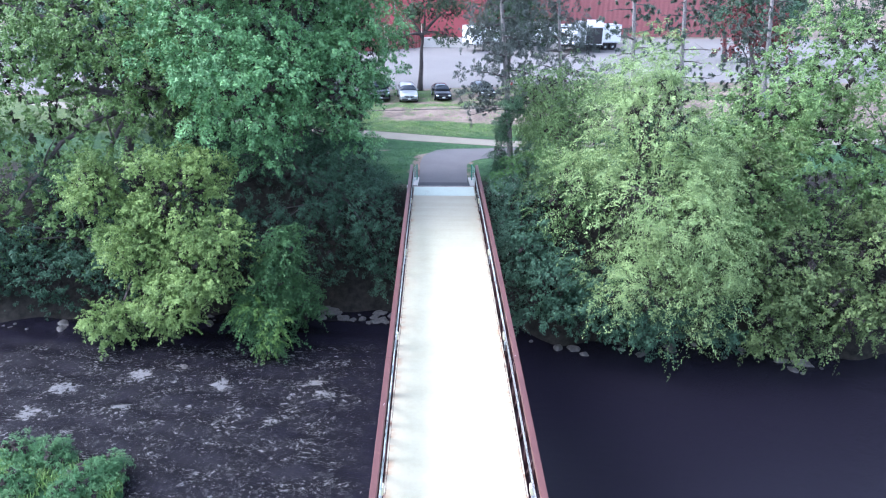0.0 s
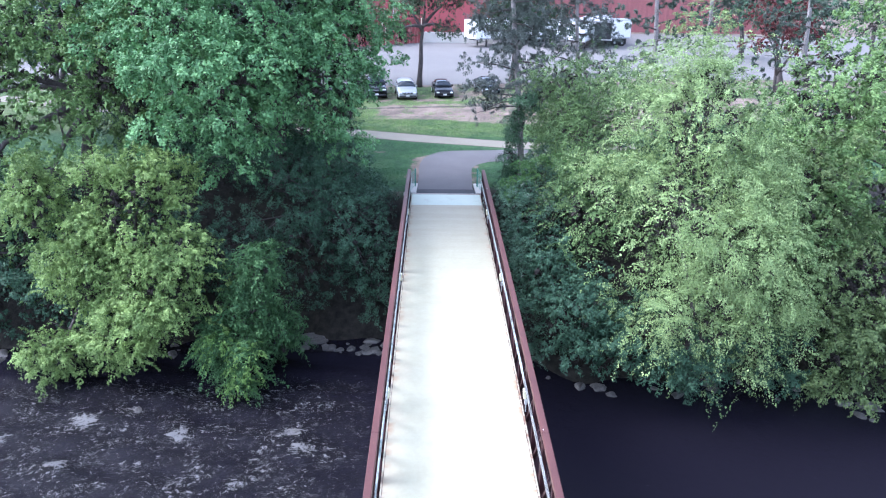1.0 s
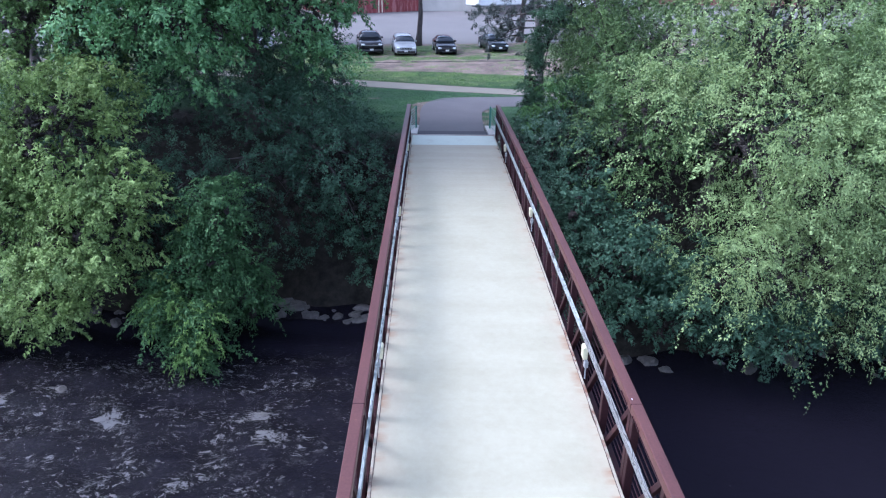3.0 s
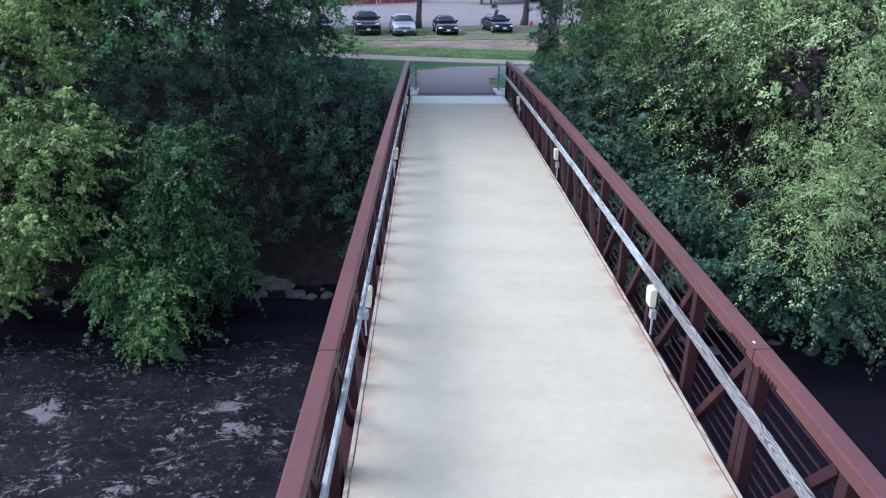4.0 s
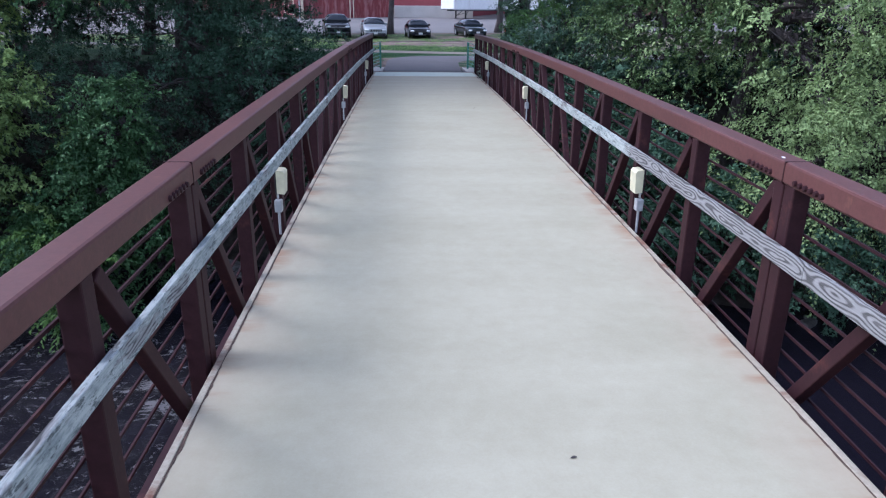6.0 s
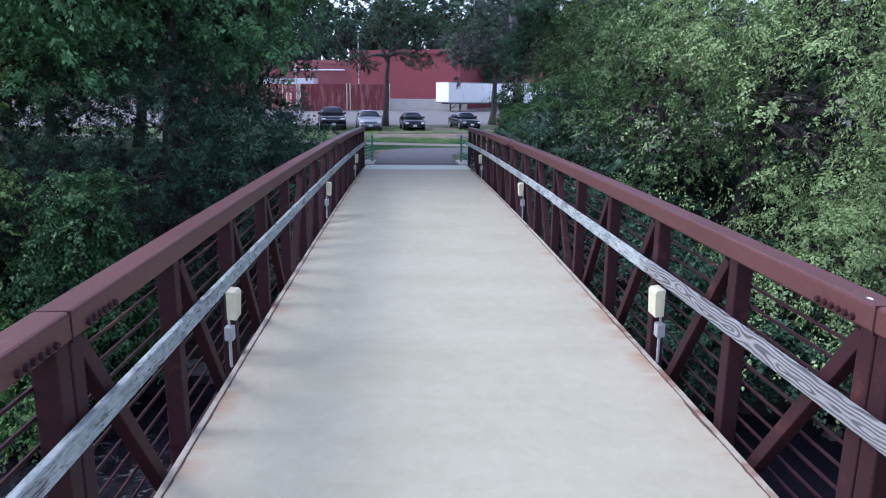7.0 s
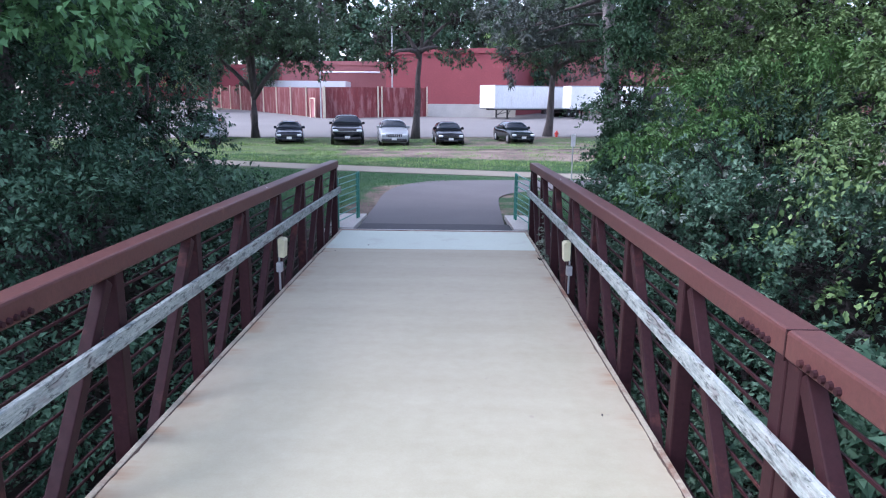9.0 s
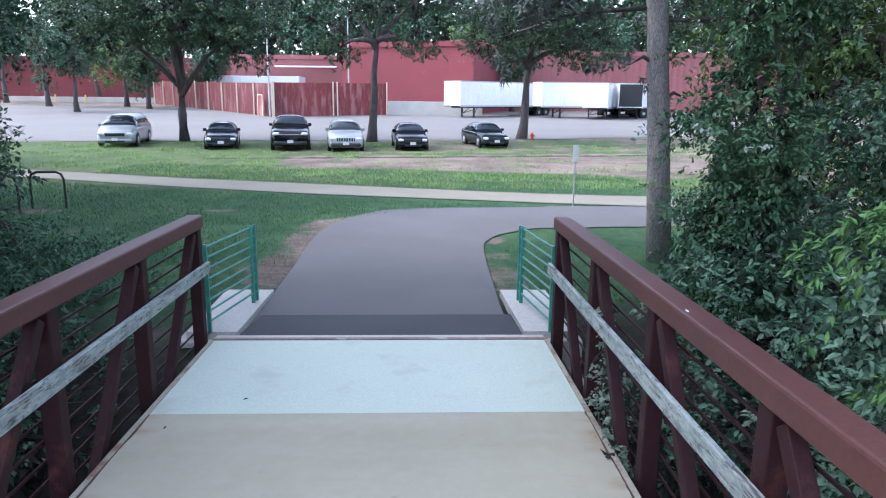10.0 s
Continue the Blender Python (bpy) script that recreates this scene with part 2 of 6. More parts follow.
def deck_mat():
    """Broomed concrete: faint bands across the deck, tan dirt creeping in from the edges, fine pits."""
    m, nt, p = base_mat("deck_concrete", 0.88, 0, 0.3)
    v = coords(nt)
    band = tex_noise(nt, coords(nt, (0.12, 1.0, 1.0)), 1.6, 5, 0.6)
    cloud = tex_noise(nt, v, 0.9, 6, 0.6)
    grit = tex_noise(nt, v, 70, 4, 0.7)
    col = mix_col(nt, 0.5, ramp(nt, band, [(0.3, (0.307, 0.288, 0.19)), (0.7, (0.39, 0.369, 0.259))]), ramp(nt, cloud, [(0.3, (0.3, 0.28, 0.186)), (0.7, (0.4, 0.378, 0.268))]))
    col = mix_col(nt, 0.07, col, ramp(nt, grit, [(0.3, (0.2, 0.18, 0.14)), (0.7, (0.6, 0.58, 0.53))]))
    sep = nt.nodes.new("ShaderNodeSeparateXYZ")
    nt.links.new(v, sep.inputs[0])
    ab = nt.nodes.new("ShaderNodeMath")
    ab.operation = "ABSOLUTE"
    nt.links.new(sep.outputs[0], ab.inputs[0])
    ad = nt.nodes.new("ShaderNodeMath")
    ad.operation = "MULTIPLY_ADD"
    nt.links.new(tex_noise(nt, coords(nt, (1, 0.7, 1)), 1.3, 7, 0.68), ad.inputs[0])
    ad.inputs[1].default_value = 1.5
    nt.links.new(ab.outputs[0], ad.inputs[2])
    mr = nt.nodes.new("ShaderNodeMapRange")
    mr.inputs[1].default_value, mr.inputs[2].default_value, mr.inputs[4].default_value = 2.05, 2.75, 0.75
    nt.links.new(ad.outputs[0], mr.inputs[0])
    col = mix_col(nt, mr.outputs[0], col, (0.37, 0.308, 0.22))
    far_end = nt.nodes.new("ShaderNodeMapRange")
    far_end.inputs[1].default_value, far_end.inputs[2].default_value, far_end.inputs[4].default_value = 31.0, 38.5, 0.6
    nt.links.new(math_node(nt, "MULTIPLY_ADD", tex_noise(nt, v, 0.6, 5, 0.6), 5.0, math_node(nt, "SUBTRACT", sep.outputs[1], 2.5)), far_end.inputs[0])
    col = mix_col(nt, far_end.outputs[0], col, ramp(nt, band, [(0.3, (0.365, 0.318, 0.24)), (0.7, (0.44, 0.393, 0.305))]))
    mottle = ramp(nt, tex_noise(nt, v, 7.0, 6, 0.7), [(0.34, (0.27, 0.25, 0.175)), (0.66, (0.43, 0.41, 0.31))])
    col = mix_col(nt, 0.16, col, mottle)
    rim = nt.nodes.new("ShaderNodeMapRange")
    rim.inputs[1].default_value, rim.inputs[2].default_value, rim.inputs[4].default_value = 1.62, 1.815, 0.8
    nt.links.new(math_node(nt, "MULTIPLY_ADD", tex_noise(nt, v, 6.0, 5, 0.7), 0.16, math_node(nt, "SUBTRACT", ab.outputs[0], 0.08)), rim.inputs[0])
    drip = ramp(nt, tex_noise(nt, coords(nt, (0.2, 1, 0.2)), 2.0, 5, 0.65), [(0.5, (0, 0, 0)), (0.62, (1, 1, 1))])
    col = mix_col(nt, math_node(nt, "MULTIPLY", rim.outputs[0], drip), col, (0.27, 0.155, 0.088))
    spot = ramp(nt, tex_noise(nt, v, 5.5, 3, 0.5), [(0.72, (0, 0, 0)), (0.78, (0.5, 0.5, 0.5))])
    col = mix_col(nt, spot, col, (0.27, 0.24, 0.2))
    nt.links.new(col, p.inputs["Base Color"])
    bump(nt, p, grit, 0.0003)
    return m


M_DECK = deck_mat()


def pine_bark_mat():
    """Grey flaky plates split by dark upright cracks."""
    m, nt, p = base_mat("pine_bark", 0.95, 0, 0.2)
    vo = nt.nodes.new("ShaderNodeTexVoronoi")
    vo.feature = "DISTANCE_TO_EDGE"
    vo.inputs["Scale"].default_value = 27.0
    wv = nt.nodes.new("ShaderNodeVectorMath")
    wv.operation = "MULTIPLY_ADD"
    n = nt.nodes.new("ShaderNodeTexNoise")
    n.inputs["Scale"].default_value, n.inputs["Detail"].default_value = 5.0, 4
    nt.links.new(coords(nt), n.inputs["Vector"])
    nt.links.new(n.outputs["Color"], wv.inputs[0])
    wv.inputs[1].default_value = (0.12, 0.12, 0.12)
    nt.links.new(coords(nt, (1.3, 1.3, 0.28)), wv.inputs[2])
    nt.links.new(wv.outputs[0], vo.inputs["Vector"])
    plate = mix_col(nt, 0.5, ramp(nt, tex_noise(nt, coords(nt, (1, 1, 0.35)), 12, 6, 0.7), [(0.3, (0.165, 0.145, 0.145)), (0.7, (0.46, 0.42, 0.405))]), ramp(nt, tex_noise(nt, coords(nt), 1.6, 4), [(0.3, (0.22, 0.2, 0.205)), (0.7, (0.41, 0.36, 0.35))]))
    crack = ramp(nt, vo.outputs["Distance"], [(0.0, (0.25, 0.25, 0.25)), (0.16, (1, 1, 1))])
    nt.links.new(mix_col(nt, crack, (0.13, 0.115, 0.115), plate), p.inputs["Base Color"])
    bump(nt, p, crack, 0.006)
    return m


M_PINEBARK = pine_bark_mat()


def ground_mat():
    """Grass with bare dirt in patches where people walk and cars stop."""
    m, nt, p = base_mat("ground_cover", 0.95, 0, 0.2)
    v = coords(nt)
    # The near lawn's dark bluish tone has its shade mixed into the colour.
    fresh = mix_col(nt, 0.6, ramp(nt, tex_noise(nt, v, 0.45, 6, 0.6), [(0.38, (0.016, 0.055, 0.022)), (0.52, (0.035, 0.095, 0.034)), (0.66, (0.08, 0.135, 0.048))]), ramp(nt, tex_noise(nt, coords(nt, (1, 0.6, 1)), 3.2, 9, 0.82), [(0.38, (0.012, 0.035, 0.018)), (0.64, (0.07, 0.13, 0.055))]))
    sere = mix_col(nt, 0.55, ramp(nt, tex_noise(nt, coords(nt, (0.55, 0.4, 1)), 0.8, 9, 0.72), [(0.36, (0.032, 0.066, 0.02)), (0.5, (0.088, 0.132, 0.036)), (0.66, (0.17, 0.165, 0.075))]), ramp(nt, tex_noise(nt, coords(nt, (1, 0.45, 1)), 2.5, 9, 0.82), [(0.38, (0.022, 0.04, 0.018)), (0.64, (0.13, 0.165, 0.07))]))
    dr = nt.nodes.new("ShaderNodeAttribute")
    dr.attribute_name = "dry"
    grass = mix_col(nt, dr.outputs["Fac"], fresh, sere)
    dirt = mix_col(nt, 0.5, ramp(nt, tex_noise(nt, coords(nt, (0.5, 0.4, 1)), 0.8, 9, 0.72), [(0.4, (0.045, 0.033, 0.026)), (0.5, (0.145, 0.108, 0.085)), (0.6, (0.26, 0.2, 0.16))]), ramp(nt, tex_noise(nt, v, 10, 6, 0.7), [(0.3, (0.075, 0.056, 0.046)), (0.7, (0.25, 0.2, 0.17))]))
    at = nt.nodes.new("ShaderNodeAttribute")
    at.attribute_name = "bare"
    ad = nt.nodes.new("ShaderNodeMath")
    ad.operation = "ADD"
    nt.links.new(at.outputs["Fac"], ad.inputs[0])
    nt.links.new(tex_noise(nt, coords(nt, (0.6, 0.5, 1)), 0.9, 9, 0.75), ad.inputs[1])
    fac = ramp(nt, ad.outputs[0], [(0.9, (0, 0, 0)), (1.01, (1, 1, 1))])
    # Soil toned near black to include the shade of overhanging bushes.
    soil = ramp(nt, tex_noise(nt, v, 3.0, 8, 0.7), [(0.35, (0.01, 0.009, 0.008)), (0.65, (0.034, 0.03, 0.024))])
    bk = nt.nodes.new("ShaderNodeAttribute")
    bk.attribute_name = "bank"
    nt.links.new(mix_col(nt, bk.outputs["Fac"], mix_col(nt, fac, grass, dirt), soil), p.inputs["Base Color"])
    bump(nt, p, tex_noise(nt, v, 25, 6, 0.7), 0.04)
    return m


M_GROUND = ground_mat()


def water_mat():
    m, nt, p = base_mat("river_water", 0.05, 0, 0.08)
    v = coords(nt)
    at = nt.nodes.new("ShaderNodeAttribute")
    at.attribute_name = "foam"
    warp = nt.nodes.new("ShaderNodeVectorMath")
    warp.operation = "MULTIPLY_ADD"
    wob = nt.nodes.new("ShaderNodeTexNoise")
    wob.inputs["Scale"].default_value, wob.inputs["Detail"].default_value = 1.3, 3
    nt.links.new(v, wob.inputs["Vector"])
    nt.links.new(wob.outputs["Color"], warp.inputs[0])
    warp.inputs[1].default_value = (0.9, 0.9, 0.0)
    nt.links.new(coords(nt, (0.95, 1.35, 1)), warp.inputs[2])
    fine = tex_noise(nt, warp.outputs[0], 4.6, 10, 0.8)
    ridge = nt.nodes.new("ShaderNodeMath")
    ridge.operation = "SUBTRACT"
    nt.links.new(tex_noise(nt, warp.outputs[0], 2.6, 7, 0.7), ridge.inputs[0])
    ridge.inputs[1].default_value = 0.5
    ab = nt.nodes.new("ShaderNodeMath")
    ab.operation = "ABSOLUTE"
    nt.links.new(ridge.outputs[0], ab.inputs[0])
    glint_crest = nt.nodes.new("ShaderNodeMath")
    glint_crest.operation = "MULTIPLY"
    nt.links.new(ramp(nt, ab.outputs[0], [(0.0, (1, 1, 1)), (0.028, (0, 0, 0))]), glint_crest.inputs[0])
    patch = nt.nodes.new("ShaderNodeMath")
    patch.operation = "MULTIPLY"
    nt.links.new(ramp(nt, at.outputs["Fac"], [(0.08, (0, 0, 0)), (0.4, (0.85, 0.85, 0.85))]), patch.inputs[0])
    nt.links.new(ramp(nt, tex_noise(nt, v, 2.1, 5, 0.75), [(0.47, (0, 0, 0)), (0.62, (1, 1, 1))]), patch.inputs[1])
    nt.links.new(patch.outputs[0], glint_crest.inputs[1])
    ad = nt.nodes.new("ShaderNodeMath")
    ad.operation = "ADD"
    nt.links.new(at.outputs["Fac"], ad.inputs[0])
    gain = nt.nodes.new("ShaderNodeMath")
    gain.operation = "MULTIPLY_ADD"
    nt.links.new(fine, gain.inputs[0])
    gain.inputs[1].default_value, gain.inputs[2].default_value = 2.6, -0.8
    nt.links.new(gain.outputs[0], ad.inputs[1])
    white = ramp(nt, ad.outputs[0], [(0.96, (0, 0, 0)), (1.22, (1, 1, 1))])
    mxm = nt.nodes.new("ShaderNodeMath")
    mxm.operation = "MAXIMUM"
    nt.links.new(white, mxm.inputs[0])
    nt.links.new(glint_crest.outputs[0], mxm.inputs[1])
    bed = mix_col(nt, ramp(nt, at.outputs["Fac"], [(0.1, (0, 0, 0)), (0.45, (1, 1, 1))]), (0.009, 0.008, 0.013), (0.008, 0.007, 0.008))
    # Pale streaks paint the sky's reflection on ripples, along with thin foam.
    glint_streak = mix_col(nt, mxm.outputs[0], bed, (0.155, 0.15, 0.15))
    splash = ramp(nt, ad.outputs[0], [(1.12, (0, 0, 0)), (1.28, (1, 1, 1))])
    nt.links.new(mix_col(nt, splash, glint_streak, (0.74, 0.73, 0.72)), p.inputs["Base Color"])
    nt.links.new(ramp(nt, ad.outputs[0], [(0.95, (0.07, 0.07, 0.07)), (1.12, (0.8, 0.8, 0.8))]), p.inputs["Roughness"])
    rip = nt.nodes.new("ShaderNodeMath")
    rip.operation = "MULTIPLY"
    nt.links.new(tex_noise(nt, warp.outputs[0], 6.5, 8, 0.7), rip.inputs[0])
    nt.links.new(ramp(nt, at.outputs["Fac"], [(0.0, (0.12, 0.12, 0.12)), (0.3, (0.9, 0.9, 0.9))]), rip.inputs[1])
    bump(nt, p, rip.outputs[0], 0.12)
    return m


M_WATER = water_mat()


# ---- mesh helpers ----
def mesh_ob(name, bm, material, parent=None, label="", smooth=False):
    me = bpy.data.meshes.new(name)
    bm.normal_update()
    bm.to_mesh(me)
    bm.free()
    me.materials.append(material)
    if smooth:
        me.shade_smooth()
    ob = new(name, me)
    if parent:
        ob.parent = parent
    if label:
        ob["label"] = label
    return ob


def part(name, bm, material, parent, label="", smooth=False):
    return mesh_ob(name, bm, material, parent, label, smooth)


def thing(name, label, category, at=(0, 0, 0), group="", rz=0, kind=""):
    e = new(name)
    e.matrix_world = pose(*at, 0, 0, rz)
    return tagged(e, label, category, group, kind)


def box(x0, x1, y0, y1, z0, z1, bevel=0.0, bm=None):
    bm = bm or bmesh.new()
    m = Matrix.LocRotScale(((x0 + x1) / 2, (y0 + y1) / 2, (z0 + z1) / 2), None, (x1 - x0, y1 - y0, z1 - z0))
    made = bmesh.ops.create_cube(bm, size=1, matrix=m)
    if bevel:
        es = list({e for v in made["verts"] for e in v.link_edges})
        bmesh.ops.bevel(bm, geom=es, offset=bevel, segments=2, affect="EDGES", profile=0.5)
    return bm


def beam(a, b, w, d, bm=None, bevel=0.0):
    """A bar from a to b; w across in x, d across the other way."""
    bm = bm or bmesh.new()
    a, b = Vector(a), Vector(b)
    y = (b - a).normalized()
    ref = Vector((1, 0, 0)) if abs(y.x) < 0.9 else Vector((0, 0, 1))
    x = (ref - y * ref.dot(y)).normalized()
    z = x.cross(y)
    rot = Matrix((x, y, z)).transposed().to_4x4()
    m = Matrix.Translation((a + b) / 2) @ rot @ Matrix.Diagonal((w, (b - a).length, d, 1))
    made = bmesh.ops.create_cube(bm, size=1, matrix=m)
    if bevel:
        es = list({e for v in made["verts"] for e in v.link_edges})
        bmesh.ops.bevel(bm, geom=es, offset=bevel, segments=2, affect="EDGES", profile=0.5)
    return bm


def cyl(a, b, r0, r1=None, n=12, bm=None):
    bm = bm or bmesh.new()
    a, b = Vector(a), Vector(b)
    m = Matrix.Translation((a + b) / 2) @ (b - a).to_track_quat("Z", "Y").to_matrix().to_4x4()
    bmesh.ops.create_cone(bm, cap_ends=True, segments=n, radius1=r0, radius2=r0 if r1 is None else r1, depth=(b - a).length, matrix=m)
    return bm


def loft(rings, bm=None, close=True):
    """Skin a list of rings with the same number of points."""
    bm = bm or bmesh.new()
    vs = [[bm.verts.new(p) for p in r] for r in rings]
    n = len(vs[0])
    for a, b in zip(vs, vs[1:]):
        for i in range(n if close else n - 1):
            bm.faces.new((a[i], a[(i + 1) % n], b[(i + 1) % n], b[i]))
    if close:
        bm.faces.new(vs[0][::-1])
        bm.faces.new(vs[-1])
    bmesh.ops.recalc_face_normals(bm, faces=bm.faces)
    return bm


def tube(points, radii, n=8, bm=None):
    rings = []
    for i, (p, r) in enumerate(zip(points, radii)):
        p = Vector(p)
        d = (Vector(points[min(i + 1, len(points) - 1)]) - Vector(points[max(i - 1, 0)])).normalized()
        q = d.to_track_quat("Z", "Y")
        rings.append([p + q @ Vector((r * math.cos(k * math.tau / n), r * math.sin(k * math.tau / n), 0)) for k in range(n)])
    return loft(rings, bm)


# ---- ground ----
WATER = -5.3


def smooth_step(a, b, v):
    t = min(1.0, max(0.0, (v - a) / (b - a)))
    return t * t * (3 - 2 * t)


def shore_far(x):
    return 34.6 - 3.6 * smooth_step(0, 6, x) + 0.3 * math.sin(x * 0.6) + 0.2 * math.sin(x * 1.7 + 1) - 1.5 * smooth_step(12, 20, x) - 1.0 * smooth_step(-12, -22, x)


def shore_near(x):
    return 12.5 + 9.6 * smooth_step(-9.7, -12.8, x) + 1.2 * smooth_step(-13, -17, x) + 0.5 * math.sin(x * 0.9)


def level(y):
    return -0.06 - 0.19 * smooth_step(44, 66, y) + 0.0172 * max(0.0, min(y, 150) - 73)


def height(x, y):
    """The ground: river bed, two banks, lawn and the gently rising lot."""
    top = level(y)
    if abs(x) < 1.9 and 41.4 < y < 49:
        return top - 0.02
    f, n = shore_far(x), shore_near(x)
    if y > f - 1:
        t = smooth_step(0, 1, (y - f + 0.4) / (8.5 if x < 0 else 11.0))
        lump = 0.15 * math.sin(x * 1.3 + y) * math.sin(y * 0.9 - x * 0.4) * (1 - t) if y < 44 else 0
        return (WATER - 0.5) + (top - WATER + 0.5) * t ** 0.75 + lump
    if y < n + 0.6:
        t = smooth_step(0, 9, n + 0.6 - y)
        low = 0.75 * smooth_step(0, 1.2, n + 0.6 - y) if x < -9 else 0.4 * smooth_step(0, 1.5, n + 0.6 - y)
        return WATER - 0.5 + low + (top - WATER + 0.5 - low) * smooth_step(0, 5.2, 13.1 - y) if x > -9 else WATER - 0.5 + low + (top - WATER + 0.5 - low) * smooth_step(0, 7, 13.5 - y)
    return WATER - 0.9


def lot_edge(x):
    return 76.5 + 0.15 * max(-20.0, min(20.0, x + 13)) + 0.35 * max(0.0, min(12.0, x - 7)) + 0.2 * math.sin(x * 1.1) + 0.12 * math.sin(x * 2.7)


def dry(x, y):
    """Share of yellower, drier grass beyond the footpath."""
    return 0.85 * smooth_step(54, 57.5, y)


def bare(x, y):
    """How worn the grass is."""
    b = 0.0
    if y > 58:
        low = 61.2 - 0.27 * max(0.0, x)
        line = 67.2 + 0.17 * x
        b = 0.54 * smooth_step(low - 0.6, low + 0.9, y) * (1 - smooth_step(line + 1.0, line + 2.5, y)) * smooth_step(-9, -4, x)
        b = max(b, 0.31 * smooth_step(61, 63, y))
        b = max(b, 0.47 * smooth_step(line + 1, line + 3, y) * smooth_step(-8.5, -6, x))
        b = max(b, 0.55 * smooth_step(lot_edge(x) - 2.0, lot_edge(x), y))
        for tx, ty in ((-13.2, 75), (-2, 75.5), (9.5, 77)):
            b *= 1 - 0.75 * math.exp(-((x - tx) / 2.2) ** 2 - ((y - ty) / 1.6) ** 2)
    if 42.5 < y < 53:
        edge = -1.57 + 0.6 * max(0.0, y - 48.6) ** 1.6
        b = max(b, 0.5 * (1 - smooth_step(0.35, 1.5, edge - x)) * (x < edge + 0.4) * (1 - smooth_step(49.8, 51, y)))
        b = max(b, 0.52 * (1 - smooth_step(0.1, 0.65, abs(x - 1.75))) * (y < 48))
    for px, py, pr in ((-8.6, 50.6, 1.1), (-6.4, 48.2, 0.8), (-4.2, 50.8, 0.7)):
        b = max(b, 0.55 * math.exp(-((x - px) / pr) ** 2 - ((y - py) / pr / 0.7) ** 2))
    if y < 43:
        b = max(b, 0.35)
    return b


def sheet(name, xs, ys, zfun, material, *attrs):
    nx, ny = len(xs), len(ys)
    verts = [(x, y, zfun(x, y)) for y in ys for x in xs]
    faces = [(j * nx + i, j * nx + i + 1, (j + 1) * nx + i + 1, (j + 1) * nx + i) for j in range(ny - 1) for i in range(nx - 1)]
    me = bpy.data.meshes.new(name)
    me.from_pydata(verts, [], faces)
    me.materials.append(material)
    me.shade_smooth()
    for attr in attrs:
        a = me.attributes.new(attr[0], "FLOAT", "POINT")
        a.data.foreach_set("value", [attr[1](v[0], v[1]) for v in verts])
    return new(name, me)


def steps(*spans):
    out = []
    for a, b, s in spans:
        out += list(np.arange(a, b - 1e-6, s))
    return out + [spans[-1][1]]


XS = steps((-1500, -200, 260), (-200, -40, 16), (-40, -24, 1.0), (-24, 24, 0.5), (24, 40, 1.0), (40, 200, 16), (200, 1500, 260))
YS = steps((-1500, -100, 280), (-100, -10, 10), (-10, 8, 2), (8, 48, 0.5), (48, 82, 0.7), (82, 160, 6), (160, 1600, 144))
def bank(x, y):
    """Share of near-black soil on the wooded banks; its colour includes the bushes' shade."""
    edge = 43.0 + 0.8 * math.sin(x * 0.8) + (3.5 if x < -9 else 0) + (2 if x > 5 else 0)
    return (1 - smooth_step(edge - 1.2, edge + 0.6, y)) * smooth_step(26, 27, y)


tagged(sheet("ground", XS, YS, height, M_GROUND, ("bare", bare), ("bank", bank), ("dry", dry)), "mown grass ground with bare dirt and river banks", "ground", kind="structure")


def foam(x, y):
    """Where the river runs fast over stones, upstream of the bridge; also spreads the painted sky glints."""
    if x > -1 or y < 8:
        return 0.0
    f = (0.25 + 0.15 * noise.noise(Vector((x * 0.8, y * 1.3, 1.0)))) * smooth_step(-1.2, -5, x) * smooth_step(15, 19, y) * (1 - smooth_step(30.5, 33, y))
    for cx, cy, r, a in RAPIDS:
        u, w = (x - cx) / (r * 0.9), (y - cy) / (r * 0.6)
        f = max(f, (a + 0.06 + 0.4 * noise.noise(Vector((x * 1.6, y * 2.2, cx)))) * math.exp(-0.5 * (u * u + w * w)))
    return min(f, 0.62)


RAPIDS = [(-10.35, 27.75, 0.55, 0.6), (-6.1, 27.9, 0.5, 0.6), (-5.5, 26.85, 0.45, 0.6), (-17.5, 27.4, 0.7, 0.6), (-18.0, 25.6, 0.6, 0.62), (-14.2, 25.9, 0.5, 0.55), (-12.8, 29.2, 0.6, 0.42), (-14.3, 28.6, 0.6, 0.52), (-9.0, 25.6, 0.6, 0.36), (-11.5, 30.4, 0.5, 0.34), (-7.5, 25.0, 0.5, 0.34)]


def water_z(x, y):
    z = WATER
    if -26 < x < -2 and 18 < y < 34:
        k = smooth_step(-2, -6, x)
        z += k * 0.05 * (math.sin(x * 2.1 + 1.3 * math.sin(y * 1.7)) + math.sin(y * 3.7 + 0.8 * x))
        for cx, cy, r, a in RAPIDS:
            u, w = (x - cx) / (r * 1.2), (y - cy) / (r * 0.9)
            z += 0.1 * math.exp(-(u * u + w * w))
    return z


tagged(sheet("water", steps((-300, -26, 12), (-26, -1, 0.16), (-1, 41, 2), (41, 300, 14)), steps((6, 18, 1.5), (18, 34, 0.16), (34, 40, 1)), water_z, M_WATER, ("foam", foam)), "dark shallow river with white riffles over stones", "river", kind="structure")


